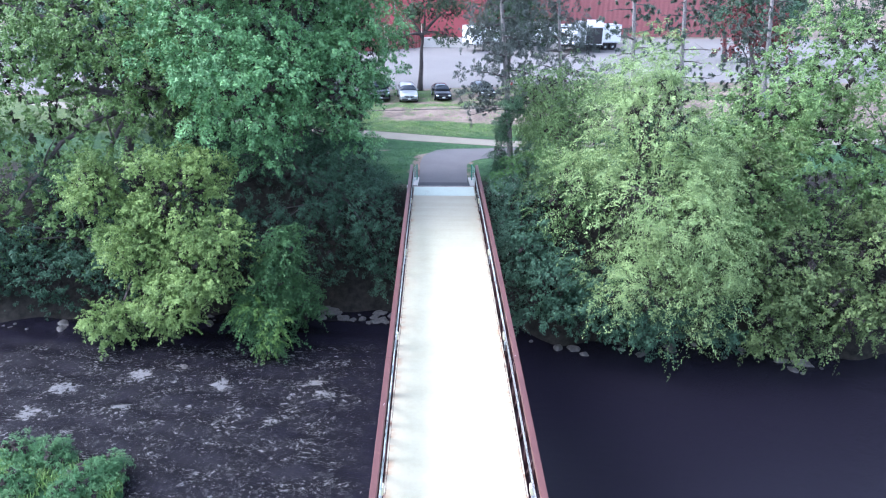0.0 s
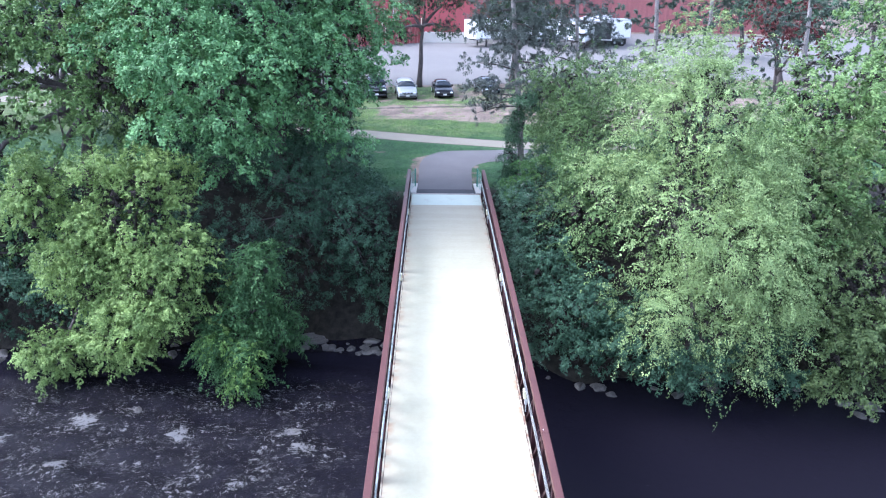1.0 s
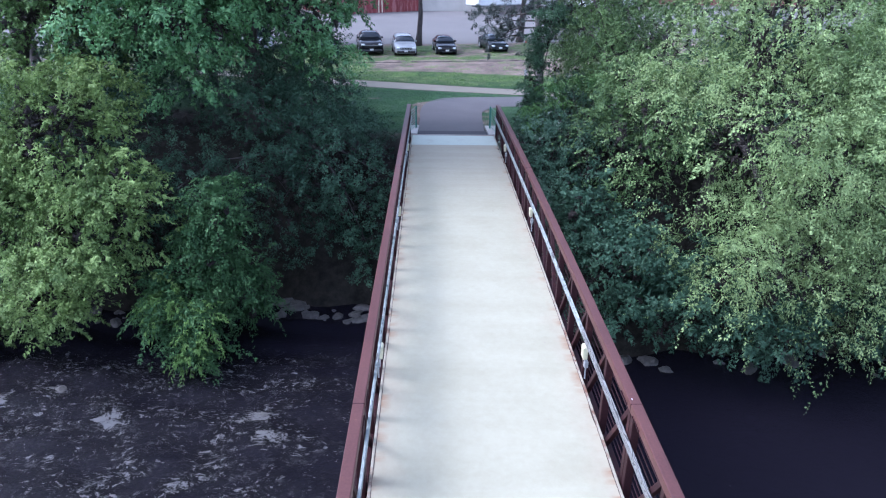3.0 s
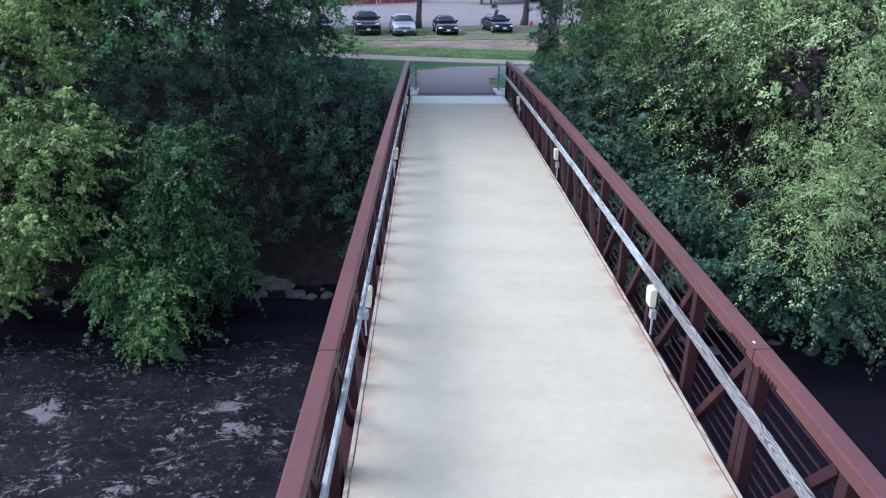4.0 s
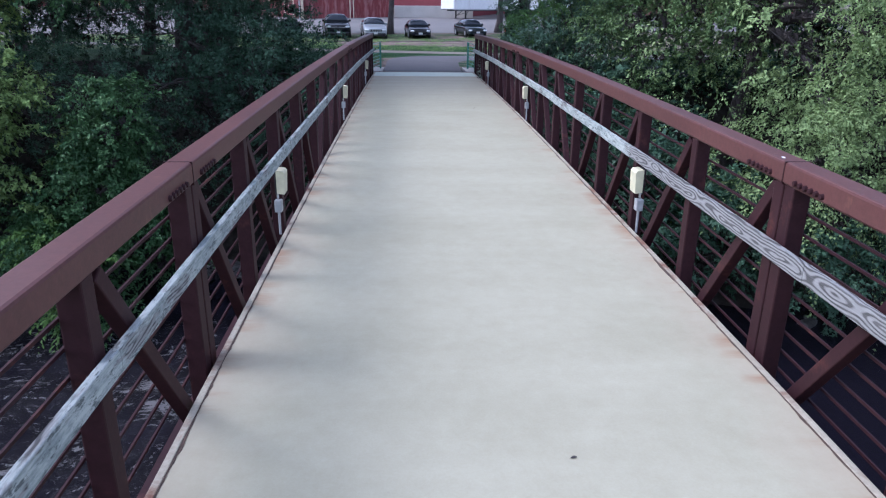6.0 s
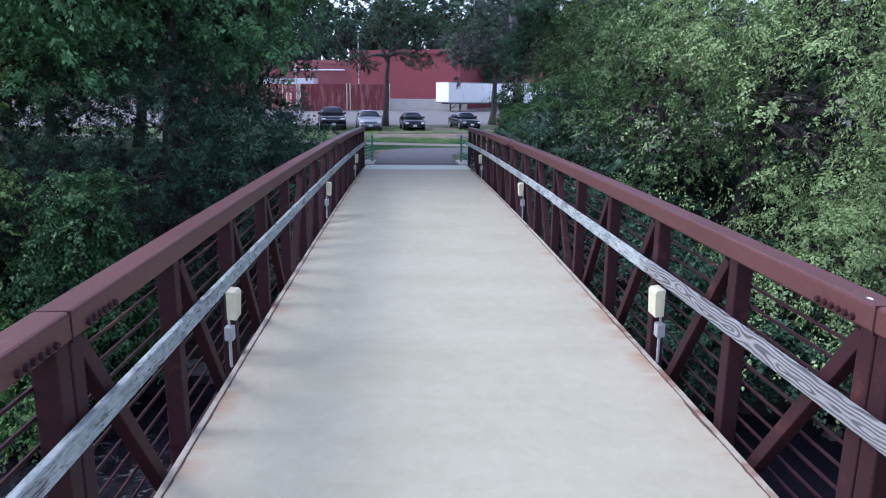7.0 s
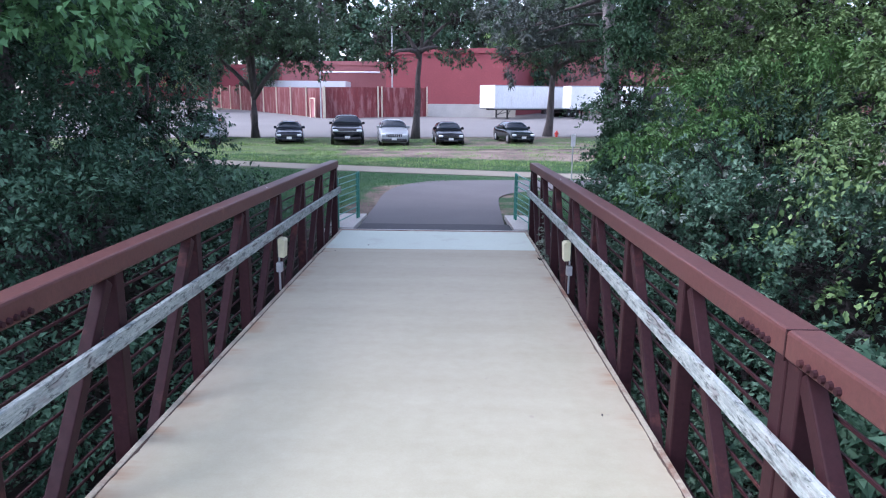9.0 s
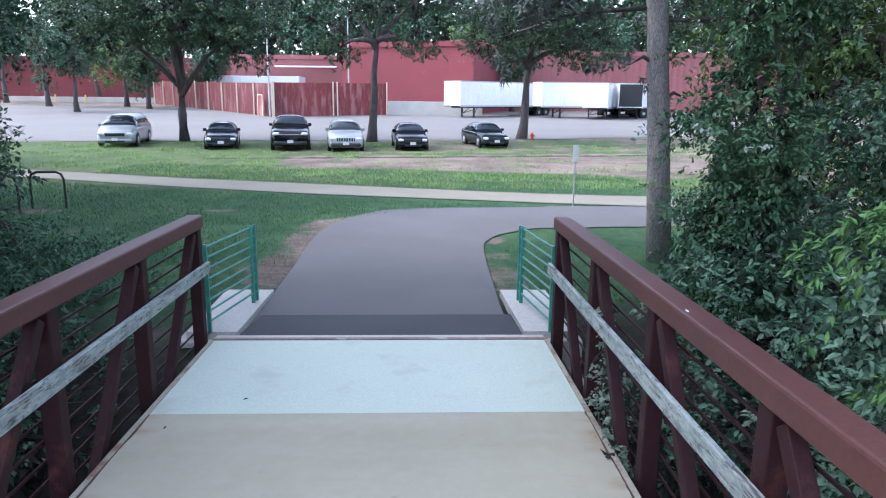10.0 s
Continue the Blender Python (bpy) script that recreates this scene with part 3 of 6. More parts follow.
# lot, paths
def strip(name, left, right, n, material, lift, label, category, zf=height):
    """A paved strip between two polylines given as functions of 0..1."""
    bm = bmesh.new()
    rows = []
    for i in range(n + 1):
        a, b = left(i / n), right(i / n)
        row = []
        for k in range(9):
            x, y = a[0] + (b[0] - a[0]) * k / 8, a[1] + (b[1] - a[1]) * k / 8
            row.append(bm.verts.new((x, y, zf(x, y) + lift)))
        rows.append(row)
    for r, s in zip(rows, rows[1:]):
        for k in range(8):
            bm.faces.new((r[k], r[k + 1], s[k + 1], s[k]))
    bmesh.ops.recalc_face_normals(bm, faces=bm.faces)
    if sum(f.normal.z for f in bm.faces) < 0:
        bmesh.ops.reverse_faces(bm, faces=bm.faces)
    return tagged(mesh_ob(name, bm, material), label, category, kind="structure")


def lerp_pts(pts):
    """A smooth curve through the points."""
    def f(t):
        k = t * (len(pts) - 1)
        i = min(int(k), len(pts) - 2)
        u = k - i
        p0, p1, p2, p3 = (pts[max(0, min(len(pts) - 1, q))] for q in (i - 1, i, i + 1, i + 2))
        return tuple(0.5 * (2 * b + (c - a) * u + (2 * a - 5 * b + 4 * c - d) * u * u + (3 * b - a - 3 * c + d) * u ** 3) for a, b, c, d in zip(p0, p1, p2, p3))
    return f


strip("parking_lot", lambda t: (-140 + 280 * t, lot_edge(-140 + 280 * t)), lambda t: (-140 + 280 * t, 128), 400, M_LOT, 0.03, "worn grey asphalt car park", "parking lot")
def raised(f):
    """The curve a little further up the lawn."""
    return lambda t: (f(t)[0], f(t)[1] + 0.3)


FOOT_UP = raised(lerp_pts([(-40, 70.0), (-24, 64), (-13.5, 60.0), (-8, 57.8), (-3.0, 56.2), (1.0, 54.9), (4.8, 53.9), (8, 53.5), (14, 53.6), (24, 54.5), (40, 56)]))
FOOT_LOW = raised(lerp_pts([(-40, 67.6), (-24, 61.4), (-12.8, 57.6), (-8.0, 55.6), (-3.0, 53.8), (0.0, 53.0), (4.7, 51.85), (8, 51.4), (14, 51.5), (24, 52.4), (40, 54)]))
strip("pavement", FOOT_UP, FOOT_LOW, 120, M_WALK, 0.012, "pale concrete footpath crossing the lawn", "footpath")
strip("path", lerp_pts([(-1.57, 42.0), (-1.57, 43.4), (-1.55, 45.2), (-1.57, 47.0), (-1.47, 48.3), (-1.27, 49.3), (-0.76, 50.35), (-0.1, 51.05), (0.95, 51.3), (1.97, 51.38), (3.4, 51.52), (4.75, 51.72), (12, 51.6)]), lerp_pts([(1.5, 42.0), (1.5, 43.0), (1.53, 44.0), (1.56, 45.2), (1.61, 46.2), (1.68, 46.9), (1.84, 47.35), (2.1, 47.8), (2.55, 48.2), (3.0, 48.5), (4.0, 48.6), (5.4, 48.75), (12.3, 49.2)]), 120, M_ASPHALT, 0.02, "grey asphalt path leading off the bridge", "path", zf=lambda x, y: level(y))
strip("patch", lerp_pts([(-1.62, 41.72), (-1.52, 42.5)]), lerp_pts([(1.62, 41.74), (1.58, 42.52)]), 3, M_TAR, 0.03, "fresh black asphalt patch at the bridge joint", "asphalt patch", zf=lambda x, y: -0.06)
# a low dark lip across the dirt
bm = bmesh.new()
rings = []
for i in range(150):
    x = -9 + i * 0.15
    y = 67.2 + 0.17 * x + 0.25 * noise.noise(Vector((x * 0.6, 2.0, 0)))
    h = 0.02 + 0.05 * max(0.0, 0.6 + noise.noise(Vector((x * 1.5, 7.0, 0))))
    z = height(x, y)
    rings.append([(x, y - 0.16, z - 0.02), (x, y - 0.05, z + h), (x, y + 0.12, z + h * 0.8), (x, y + 0.5, z - 0.02)])
M_DARK_EDGE = surface("dark_edge", (0.05, 0.04, 0.036), (0.1, 0.08, 0.07), 0.95, 1.5, 12, 0.02)
# Dark strips paint the lawn's edge shadow and bare soil along the footpath.
for name, curve in (("upper", FOOT_UP), ("lower", FOOT_LOW)):
    wide = lambda t: 0.05 + 0.05 * noise.noise(Vector((t * 90, 4.0, 0)))
    strip("path_edge_" + name, lambda t: (curve(t)[0], curve(t)[1] + wide(t)), lambda t: (curve(t)[0], curve(t)[1] - wide(t)), 360, M_DARK_EDGE, 0.019, "thin dark line of soil and painted shadow along the footpath", "soil edge")
tagged(mesh_ob("dark_lip", loft(rings, bm, close=False), M_DARK_EDGE), "low dark lip across the bare ground", "ground", kind="structure")


# ---- bridge ----
MID, HALF, BAY = 24.98, 16.58, 1.5
POSTS = [MID + BAY * k for k in range(-10, 11)]
POSTS = [MID - HALF + 0.06] + POSTS + [MID + HALF - 0.06]
WOOD_Z, CHORD_TOP, CHORD_H = 0.8, 1.38, 0.145


def deck_z(y):
    return 0.22 * (1 - ((y - MID) / HALF) ** 2)


def run(x0, x1, z0, z1, y0, y1, step=0.75, bevel=0.0):
    """A long bar that follows the deck's camber; heights above the deck."""
    n = max(1, round((y1 - y0) / step))
    b = bevel
    rings = []
    for i in range(n + 1):
        y = y0 + (y1 - y0) * i / n
        d = deck_z(y)
        if b:
            sec = [(x0 + b, z0), (x1 - b, z0), (x1, z0 + b), (x1, z1 - b), (x1 - b * 0.3, z1 - b * 0.3), (x1 - b, z1), (x0 + b, z1), (x0 + b * 0.3, z1 - b * 0.3), (x0, z1 - b), (x0, z0 + b)]
        else:
            sec = [(x0, z0), (x1, z0), (x1, z1), (x0, z1)]
        rings.append([(x, y, z + d) for x, z in sec])
    return loft(rings)


END = MID + HALF
bridge = thing("footbridge", "long brown steel truss footbridge with a pale concrete deck", "bridge")
part("deck", run(-1.815, 1.815, -0.15, 0.0, MID - HALF, 39.6), M_DECK, bridge, "pale worn concrete deck")
part("end_slab", run(-1.815, 1.815, -0.15, 0.001, 39.605, END - 0.06), M_SLAB, bridge, "newer whitish concrete slab")
part("joint_plate", run(-1.86, 1.86, -0.08, 0.012, END - 0.055, END + 0.005), M_RUST, bridge, "rusty steel expansion plate")
part("joint_strip", box(-1.83, 1.83, END + 0.01, END + 0.1, -0.3, 0.006, 0.004), M_CONC, bridge)
for y in POSTS:
    part("floor_beam", box(-1.9, 1.9, y - 0.06, y + 0.06, deck_z(y) - 0.4, deck_z(y) - 0.16, 0.006), M_PAINT_SHADED, bridge)
for side in (-1, 1):
    s = side
    lo, hi = sorted((1.882 * s, 2.052 * s))
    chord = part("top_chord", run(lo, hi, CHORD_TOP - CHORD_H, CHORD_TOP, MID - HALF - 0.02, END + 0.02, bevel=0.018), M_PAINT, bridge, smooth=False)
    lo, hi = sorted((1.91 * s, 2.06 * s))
    part("bottom_chord", run(lo, hi, -0.42, -0.27, MID - HALF, END), M_PAINT_SHADED, bridge)
    lo, hi = sorted((1.818 * s, 1.862 * s))
    part("edge_angle", run(lo, hi, -0.16, 0.009, MID - HALF, END - 0.06, bevel=0.004), M_EDGE, bridge, "pale deck edge stained with rust")
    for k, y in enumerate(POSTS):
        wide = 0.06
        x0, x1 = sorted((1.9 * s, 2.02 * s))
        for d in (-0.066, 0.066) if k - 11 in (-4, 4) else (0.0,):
            part("post", box(x0, x1, y + d - wide, y + d + wide, deck_z(y) - 0.28, deck_z(y) + CHORD_TOP - CHORD_H + 0.004, 0.01), M_PAINT_SHADED, bridge)
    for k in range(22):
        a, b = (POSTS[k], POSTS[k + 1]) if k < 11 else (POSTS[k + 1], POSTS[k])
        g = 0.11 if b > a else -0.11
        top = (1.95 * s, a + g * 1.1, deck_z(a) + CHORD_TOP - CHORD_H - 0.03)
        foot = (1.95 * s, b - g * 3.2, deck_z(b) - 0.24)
        part("diagonal", beam(top, foot, 0.085, 0.09, bevel=0.008), M_PAINT_SHADED, bridge)
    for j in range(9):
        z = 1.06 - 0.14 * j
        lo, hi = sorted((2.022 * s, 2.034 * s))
        part("safety_bar", run(lo, hi, z - 0.009, z + 0.009, MID - HALF, END), M_PAINT_SHADED, bridge)
    rnd = random.Random(5 + side)
    y = MID - HALF
    cuts = [MID - HALF, 11.4, 14.95 if side > 0 else 13.6, 17.55 if side < 0 else 18.5, 22.04, 26.2, 29.6 + 0.4 * side, 33.6, 37.5, END + 0.06]
    for a, b in zip(cuts, cuts[1:]):
        lo, hi = sorted((1.842 * s, 1.884 * s))
        dz = rnd.uniform(-0.008, 0.008)
        part("rub_rail_board", run(lo, hi, WOOD_Z - 0.061 + dz, WOOD_Z + 0.061 + dz, a + 0.003, b - 0.003, bevel=0.006), M_WOOD_BARE if side > 0 and 11 < a < 20 else M_WOOD_PALE, bridge, "bare weathered board with dark grain" if side > 0 and 11 < a < 20 else "pale weathered timber rub rail")
    for k in (-4, 4):
        yc = MID + BAY * k
        for d in (-0.46, -0.4, -0.34, -0.28, -0.22, -0.16, 0.16, 0.22, 0.28, 0.34, 0.4, 0.46):
            zc = deck_z(yc + d) + CHORD_TOP - CHORD_H + 0.042
            part("bolt", cyl((1.885 * s, yc + d, zc), (1.864 * s, yc + d, zc), 0.021, 0.017, n=8), M_PAINT_SHADED, chord)
        part("splice_seam", box(min(1.879 * s, 2.055 * s), max(1.879 * s, 2.055 * s), yc - 0.006, yc + 0.006, deck_z(yc) + CHORD_TOP - CHORD_H - 0.003, deck_z(yc) + CHORD_TOP + 0.002), M_PAINT_SHADED, chord)

# white bird droppings on the top chords
for x, y, r in ((1.93, 19.1, 0.02), (-1.93, 16.62, 0.01), (-1.945, 16.55, 0.014), (1.92, 37.95, 0.02), (-1.92, 36.4, 0.016)):
    bm = bmesh.new()
    ring = [(r * (0.7 + 0.5 * noise.noise(Vector((x * 9, k * 1.3, y)))) * math.cos(k * math.tau / 11) * 0.6, 1.8 * r * (0.7 + 0.5 * noise.noise(Vector((k * 1.7, x, y)))) * math.sin(k * math.tau / 11), 0) for k in range(11)]
    loft([ring, [(a * 0.7, b * 0.7, 0.004) for a, b, _ in ring]], bm)
    o = mesh_ob("bird_dropping", bm, M_WHITE)
    o.matrix_world = pose(x, y, deck_z(y) + CHORD_TOP + 0.001)
    tagged(o, "dried white bird dropping on the top chord", "bird dropping", "droppings on the chords")

# deck lamps on the rub rails
def deck_lamp(y, s):
    e = thing("deck_lamp", "cream boxed bridge lamp with grey conduit box below", "lamp", (1.9 * s, y, deck_z(y)), "lamps along the bridge", 0 if s > 0 else 180)
    hood = bmesh.new()
    w = 0.09
    sec = [(-0.075, 0.425), (0.0, 0.435), (0.0, 0.675), (-0.07, 0.668), (-0.088, 0.645)]
    part("housing", loft([[(x, -w, z) for x, z in sec], [(x, w, z) for x, z in sec]], hood), M_CREAM, e)
    part("back_plate", box(0.002, 0.02, -0.075, 0.075, 0.42, 0.68, 0.004), M_BLACK, e)
    part("junction_box", box(-0.03, 0.045, -0.045, 0.045, 0.22, 0.345, 0.008), M_GREY, e, "grey junction box")
    part("conduit", cyl((0.01, 0, 0.36), (0.01, 0, 0.42), 0.012), M_GREY, e)
    part("conduit", cyl((0.01, 0, -0.03), (0.01, 0, 0.22), 0.014), M_GREY, e)
    return e


for y in (14.25, 21.74, 29.28, 36.82):
    for s in (-1, 1):
        deck_lamp(y, s)

# abutment and wing slabs
abut = thing("abutment", "concrete bridge abutment under the deck end", "abutment", kind="structure")
part("wall", box(-2.3, 2.3, END + 0.11, END + 0.55, -3.4, -0.075, 0.02), M_CONC, abut)
part("seat", box(-2.3, 2.3, END - 0.75, END + 0.105, -1.6, -0.46, 0.02), M_CONC, abut)
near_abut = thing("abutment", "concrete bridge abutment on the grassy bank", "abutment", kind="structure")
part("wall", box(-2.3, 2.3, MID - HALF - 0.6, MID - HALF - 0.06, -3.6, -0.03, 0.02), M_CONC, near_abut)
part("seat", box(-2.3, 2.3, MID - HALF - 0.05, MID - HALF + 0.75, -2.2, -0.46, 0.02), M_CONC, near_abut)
for s in (-1, 1):
    bm = bmesh.new()
    ring = [(1.63 * s, 41.76), (2.2 * s, 41.76), (2.2 * s, 43.5), (1.56 * s, 43.5)]
    loft([[(x, y, -0.6) for x, y in ring], [(x, y, 0.012) for x, y in ring]], bm)
    tagged(mesh_ob("wing_slab", bm, M_CONC), "concrete slab beside the path at the bridge end", "slab", kind="structure")

for s in (-1, 1):
    e = thing("green_railing", "green painted steel railing at the bridge end", "railing", (0, 0, 0), "railings at the bridge end")
    xa, xb, ya, yb = 1.93 * s, (1.745 if s > 0 else -1.68), 41.72, 43.0
    for y, x in ((ya + 0.03, xa), (yb - 0.12, xb + 0.017 * s), (yb, xb)):
        part("post", box(x - 0.022, x + 0.022, y - 0.022, y + 0.022, 0.005, 1.02, 0.004), M_GREEN, e)
    for j in range(8):
        z = 0.14 + 0.122 * j
        part("rail", cyl((xa, ya, z), (xb, yb, z), 0.013, n=8), M_GREEN, e)

# the dark open joint between deck and edge, uneven and filled with dirt
for s in (-1, 1):
    rnd = random.Random(40 + s)
    bm = bmesh.new()
    rings = []
    n = 620
    for k in range(n + 1):
        y = MID - HALF + 0.02 + (39.58 - MID + HALF) * k / n
        w = 0.003 + 0.012 * max(0.0, 0.35 + noise.noise(Vector((y * 2.3, 5.0 * s, 0)))) + 0.008 * rnd.random() ** 3 + 0.05 * max(0.0, noise.noise(Vector((y * 0.9, 9.0 * s, 2.0))) - 0.42)
        d = deck_z(y)
        rings.append([(s * 1.8185, y, d - 0.02), (s * 1.8185, y, d + 0.0035), (s * (1.8165 - w), y, d + 0.0035), (s * (1.8165 - w), y, d - 0.02)])
    tagged(mesh_ob("edge_joint", loft(rings, bm), M_LITTER), "dark dirt-filled joint along the deck edge", "joint", kind="structure")

# small things on the deck
for x, y, r in ((-1.1, 39.9, 20), (-1.6, 39.35, 70), (0.35, 17.84, 10), (0.95, 30.9, 40), (1.55, 33.0, 80)):
    bm = bmesh.new()
    pts = [(-0.02, 0, 0), (-0.006, 0.007, 0.003), (0.01, 0.006, 0.004), (0.022, 0.001, 0.001), (0.01, -0.006, 0.003), (-0.006, -0.007, 0.002)]
    loft([pts, [(px * 0.8, py * 0.8, pz + 0.006) for px, py, pz in pts]], bm)
    o = mesh_ob("dry_leaf", bm, M_BARK)
    o.matrix_world = pose(x, y, deck_z(y) + 0.003, 0, 0, r)
    tagged(o, "small dry brown leaf lying on the deck", "leaf", "leaves on the deck")

# ---- lawn things ----
def bike_loop(x, y, rz):
    e = thing("bike_rack", "black steel hoop bicycle rack on the lawn", "bicycle rack", (x, y, height(x, y)), "bicycle racks", rz)
    pts = [(-0.38, 0, -0.1), (-0.38, 0, 0.7), (-0.33, 0, 0.82), (-0.22, 0, 0.87), (0.22, 0, 0.87), (0.33, 0, 0.82), (0.38, 0, 0.7), (0.38, 0, -0.1)]
    part("hoop", tube(pts, [0.03] * 8, 8), M_BLACK, e)


bike_loop(-8.35, 51.0, 5)
bike_loop(-8.95, 50.1, 5)
sp = thing("sign_post", "small white sign on a thin grey post", "sign", (4.48, 51.85, height(4.48, 51.85)))
part("post", cyl((0, 0, -0.2), (0, 0, 1.2), 0.022), M_GREY, sp)
part("plate", box(-0.075, 0.075, -0.035, -0.025, 1.15, 1.56, 0.004), M_WHITE, sp, "white sign plate")


# ---- cars ----
def car_paint(name, col, rough=0.16, metal=0.0):
    m, nt, p = base_mat(name, rough, metal)
    f = tex_noise(nt, coords(nt), 3.0, 3)
    nt.links.new(ramp(nt, f, [(0.3, tuple(c * 0.92 for c in col)), (0.7, col)]), p.inputs["Base Color"])
    p.inputs["Coat Weight"].default_value = 0.05
    p.inputs["Specular IOR Level"].default_value = 0.2
    p.inputs["Coat Roughness"].default_value = 0.05
    return m


def wheel(car, x, y, r, w):
    tyre = part("wheel", cyl((x - w / 2, y, r), (x + w / 2, y, r), r, n=20), M_RUBBER, car)
    sgn = 1 if x > 0 else -1
    part("rim", cyl((x + sgn * (w / 2 - 0.01), y, r), (x + sgn * (w / 2 + 0.012), y, r), r * 0.64, r * 0.56, n=14), M_RIM, tyre)


def car(label, at, rz, paint, L, W, H, belt, hood, wind, roof, rear, tail, clear, r, grille="bar", chrome=True, trunk=True):
    """Front towards -y. wind, roof, rear: y of windscreen foot, roof start, roof end, rear glass foot as shares of the length from the nose."""
    e = thing("car", label, "car", at, "parked cars", rz)
    h = W / 2
    Y = lambda t: -L / 2 + L * t
    # lower body
    sides = [(0.0, hood - 0.42, 0.7), (0.005, hood - 0.3, 0.8), (0.018, hood - 0.2, 0.88), (0.05, hood - 0.13, 0.94), (0.12, hood - 0.06, 0.98), (wind[0] * 0.7, hood + 0.0, 0.995), (wind[0], belt, 1.0), (0.5, belt + 0.01, 1.0), (rear[1], belt + 0.03, 0.99), (0.94, tail, 0.97), (0.985, tail - 0.06, 0.92), (0.997, tail - 0.2, 0.86), (1.0, tail - 0.4, 0.78)]
    rings = []
    for t, z, k in sides:
        w = h * k
        y = Y(t)
        rings.append([(-w * 0.9, y, clear), (-w * 0.97, y, clear + 0.06), (-w, y, clear + 0.2), (-w, y, z - 0.26), (-w * 0.985, y, z - 0.13), (-w * 0.94, y, z - 0.05), (-w * 0.8, y, z - 0.005), (-w * 0.4, y, z + 0.022), (0, y, z + 0.03), (w * 0.4, y, z + 0.022), (w * 0.8, y, z - 0.005), (w * 0.94, y, z - 0.05), (w * 0.985, y, z - 0.13), (w, y, z - 0.26), (w, y, clear + 0.2), (w * 0.97, y, clear + 0.06), (w * 0.9, y, clear)])
    part("body", loft(rings), paint, e, smooth=True)
    for t in (0.18, 0.8):
        for s in (-1, 1):
            part("wheel_arch", cyl((s * (h - 0.15), Y(t), r + 0.02), (s * (h + 0.006), Y(t), r + 0.02), r * 1.16, n=22), M_BLACK, e)
    part("intake", box(-h * 0.5, h * 0.5, Y(0) - 0.09, Y(0.02), clear + 0.05, clear + 0.15, 0.02), M_BLACK, e)
    # cabin
    wb = h * 0.95

    def skin(t, phi, push=0.0):
        """The rounded cabin: t along the car, phi over the roof from one waistline to the other."""
        if t < wind[1]:
            k = math.sin(0.5 * math.pi * max(0.0, (t - wind[0]) / (wind[1] - wind[0]))) ** 0.85
        elif t < roof:
            k = 1.0 + 0.03 * math.sin(math.pi * (t - wind[1]) / (roof - wind[1]))
        else:
            k = math.cos(0.5 * math.pi * min(1.0, (t - roof) / (rear[1] - roof))) ** 0.85
        c, sn = math.cos(phi), math.sin(phi)
        up = (H - belt) * k * abs(sn) ** 0.55
        x = wb * math.copysign(abs(c) ** 0.5, c) * (1 - 0.2 * up / (H - belt))
        return Vector((x * (1 + push / wb), Y(t) - (push if t < wind[1] else -push if t > roof else 0.0), belt - 0.03 + up + push))

    ts = sorted({wind[0], *(wind[0] + (wind[1] - wind[0]) * q / 5 for q in range(1, 6)), (wind[1] + roof) / 2, *(roof + (rear[1] - roof) * q / 5 for q in range(6))})
    part("cabin", loft([[skin(t, math.pi * q / 18) for q in range(19)] for t in ts], close=False), paint, e, smooth=True)

    def pane(name, t0, t1, p0, p1, n=5):
        bm = bmesh.new()
        grid = [[[bm.verts.new(skin(t0 + (t1 - t0) * a / n, math.pi * (p0 + (p1 - p0) * b / n), d)) for b in range(n + 1)] for a in range(n + 1)] for d in (-0.01, 0.012)]
        for a in range(n):
            for b in range(n):
                for g in grid:
                    bm.faces.new((g[a][b], g[a + 1][b], g[a + 1][b + 1], g[a][b + 1]))
        edge = [(a, 0) for a in range(n)] + [(n, b) for b in range(n)] + [(a, n) for a in range(n, 0, -1)] + [(0, b) for b in range(n, 0, -1)]
        for (a, b), (c, d) in zip(edge, edge[1:] + edge[:1]):
            bm.faces.new((grid[0][a][b], grid[0][c][d], grid[1][c][d], grid[1][a][b]))
        bmesh.ops.recalc_face_normals(bm, faces=bm.faces)
        part(name, bm, M_GLASS, e, "dark tinted glass", smooth=True)

    dw, dr = wind[1] - wind[0], rear[1] - roof
    pane("windscreen", wind[0] + 0.1 * dw, wind[1] - 0.06 * dw, 0.13, 0.87)
    pane("rear_window", roof + 0.15 * dr, rear[1] - 0.2 * dr, 0.17, 0.83)
    mid = (wind[1] + roof) / 2
    for s in (-1, 1):
        lo, hi = (0.025, 0.13) if s > 0 else (0.87, 0.975)
        pane("side_window", wind[0] + 0.75 * dw, mid - 0.012, lo, hi)
        pane("side_window", mid + 0.012, roof + 0.35 * dr, lo, hi)
        part("mirror", box(s * (h + 0.02) - 0.09, s * (h + 0.02) + 0.09, Y(wind[0]) + 0.25, Y(wind[0]) + 0.36, belt + 0.0, belt + 0.16, 0.03), paint, e)
        x0, x1 = sorted((s * h * 0.55, s * h * 0.88))
        part("headlight", box(x0, x1, Y(0.0) - 0.015, Y(0.06), hood - 0.33, hood - 0.19, 0.06), M_HEADLAMP, e, "clear headlight")
    part("grille", box(-h * 0.5, h * 0.5, Y(0) - 0.02, Y(0.02), hood - 0.38, hood - 0.22, 0.02), M_BLACK, e)
    if grille == "slots":
        for j in range(7):
            x = (j - 3) * h * 0.14
            part("grille_slot", box(x - 0.012, x + 0.012, Y(0) - 0.03, Y(0.01), hood - 0.36, hood - 0.24), M_HEADLAMP, e)
    elif grille == "wide":
        part("grille_bar", box(-h * 0.6, h * 0.6, Y(0) - 0.035, Y(0.01), hood - 0.32, hood - 0.28, 0.01), M_GREY, e)
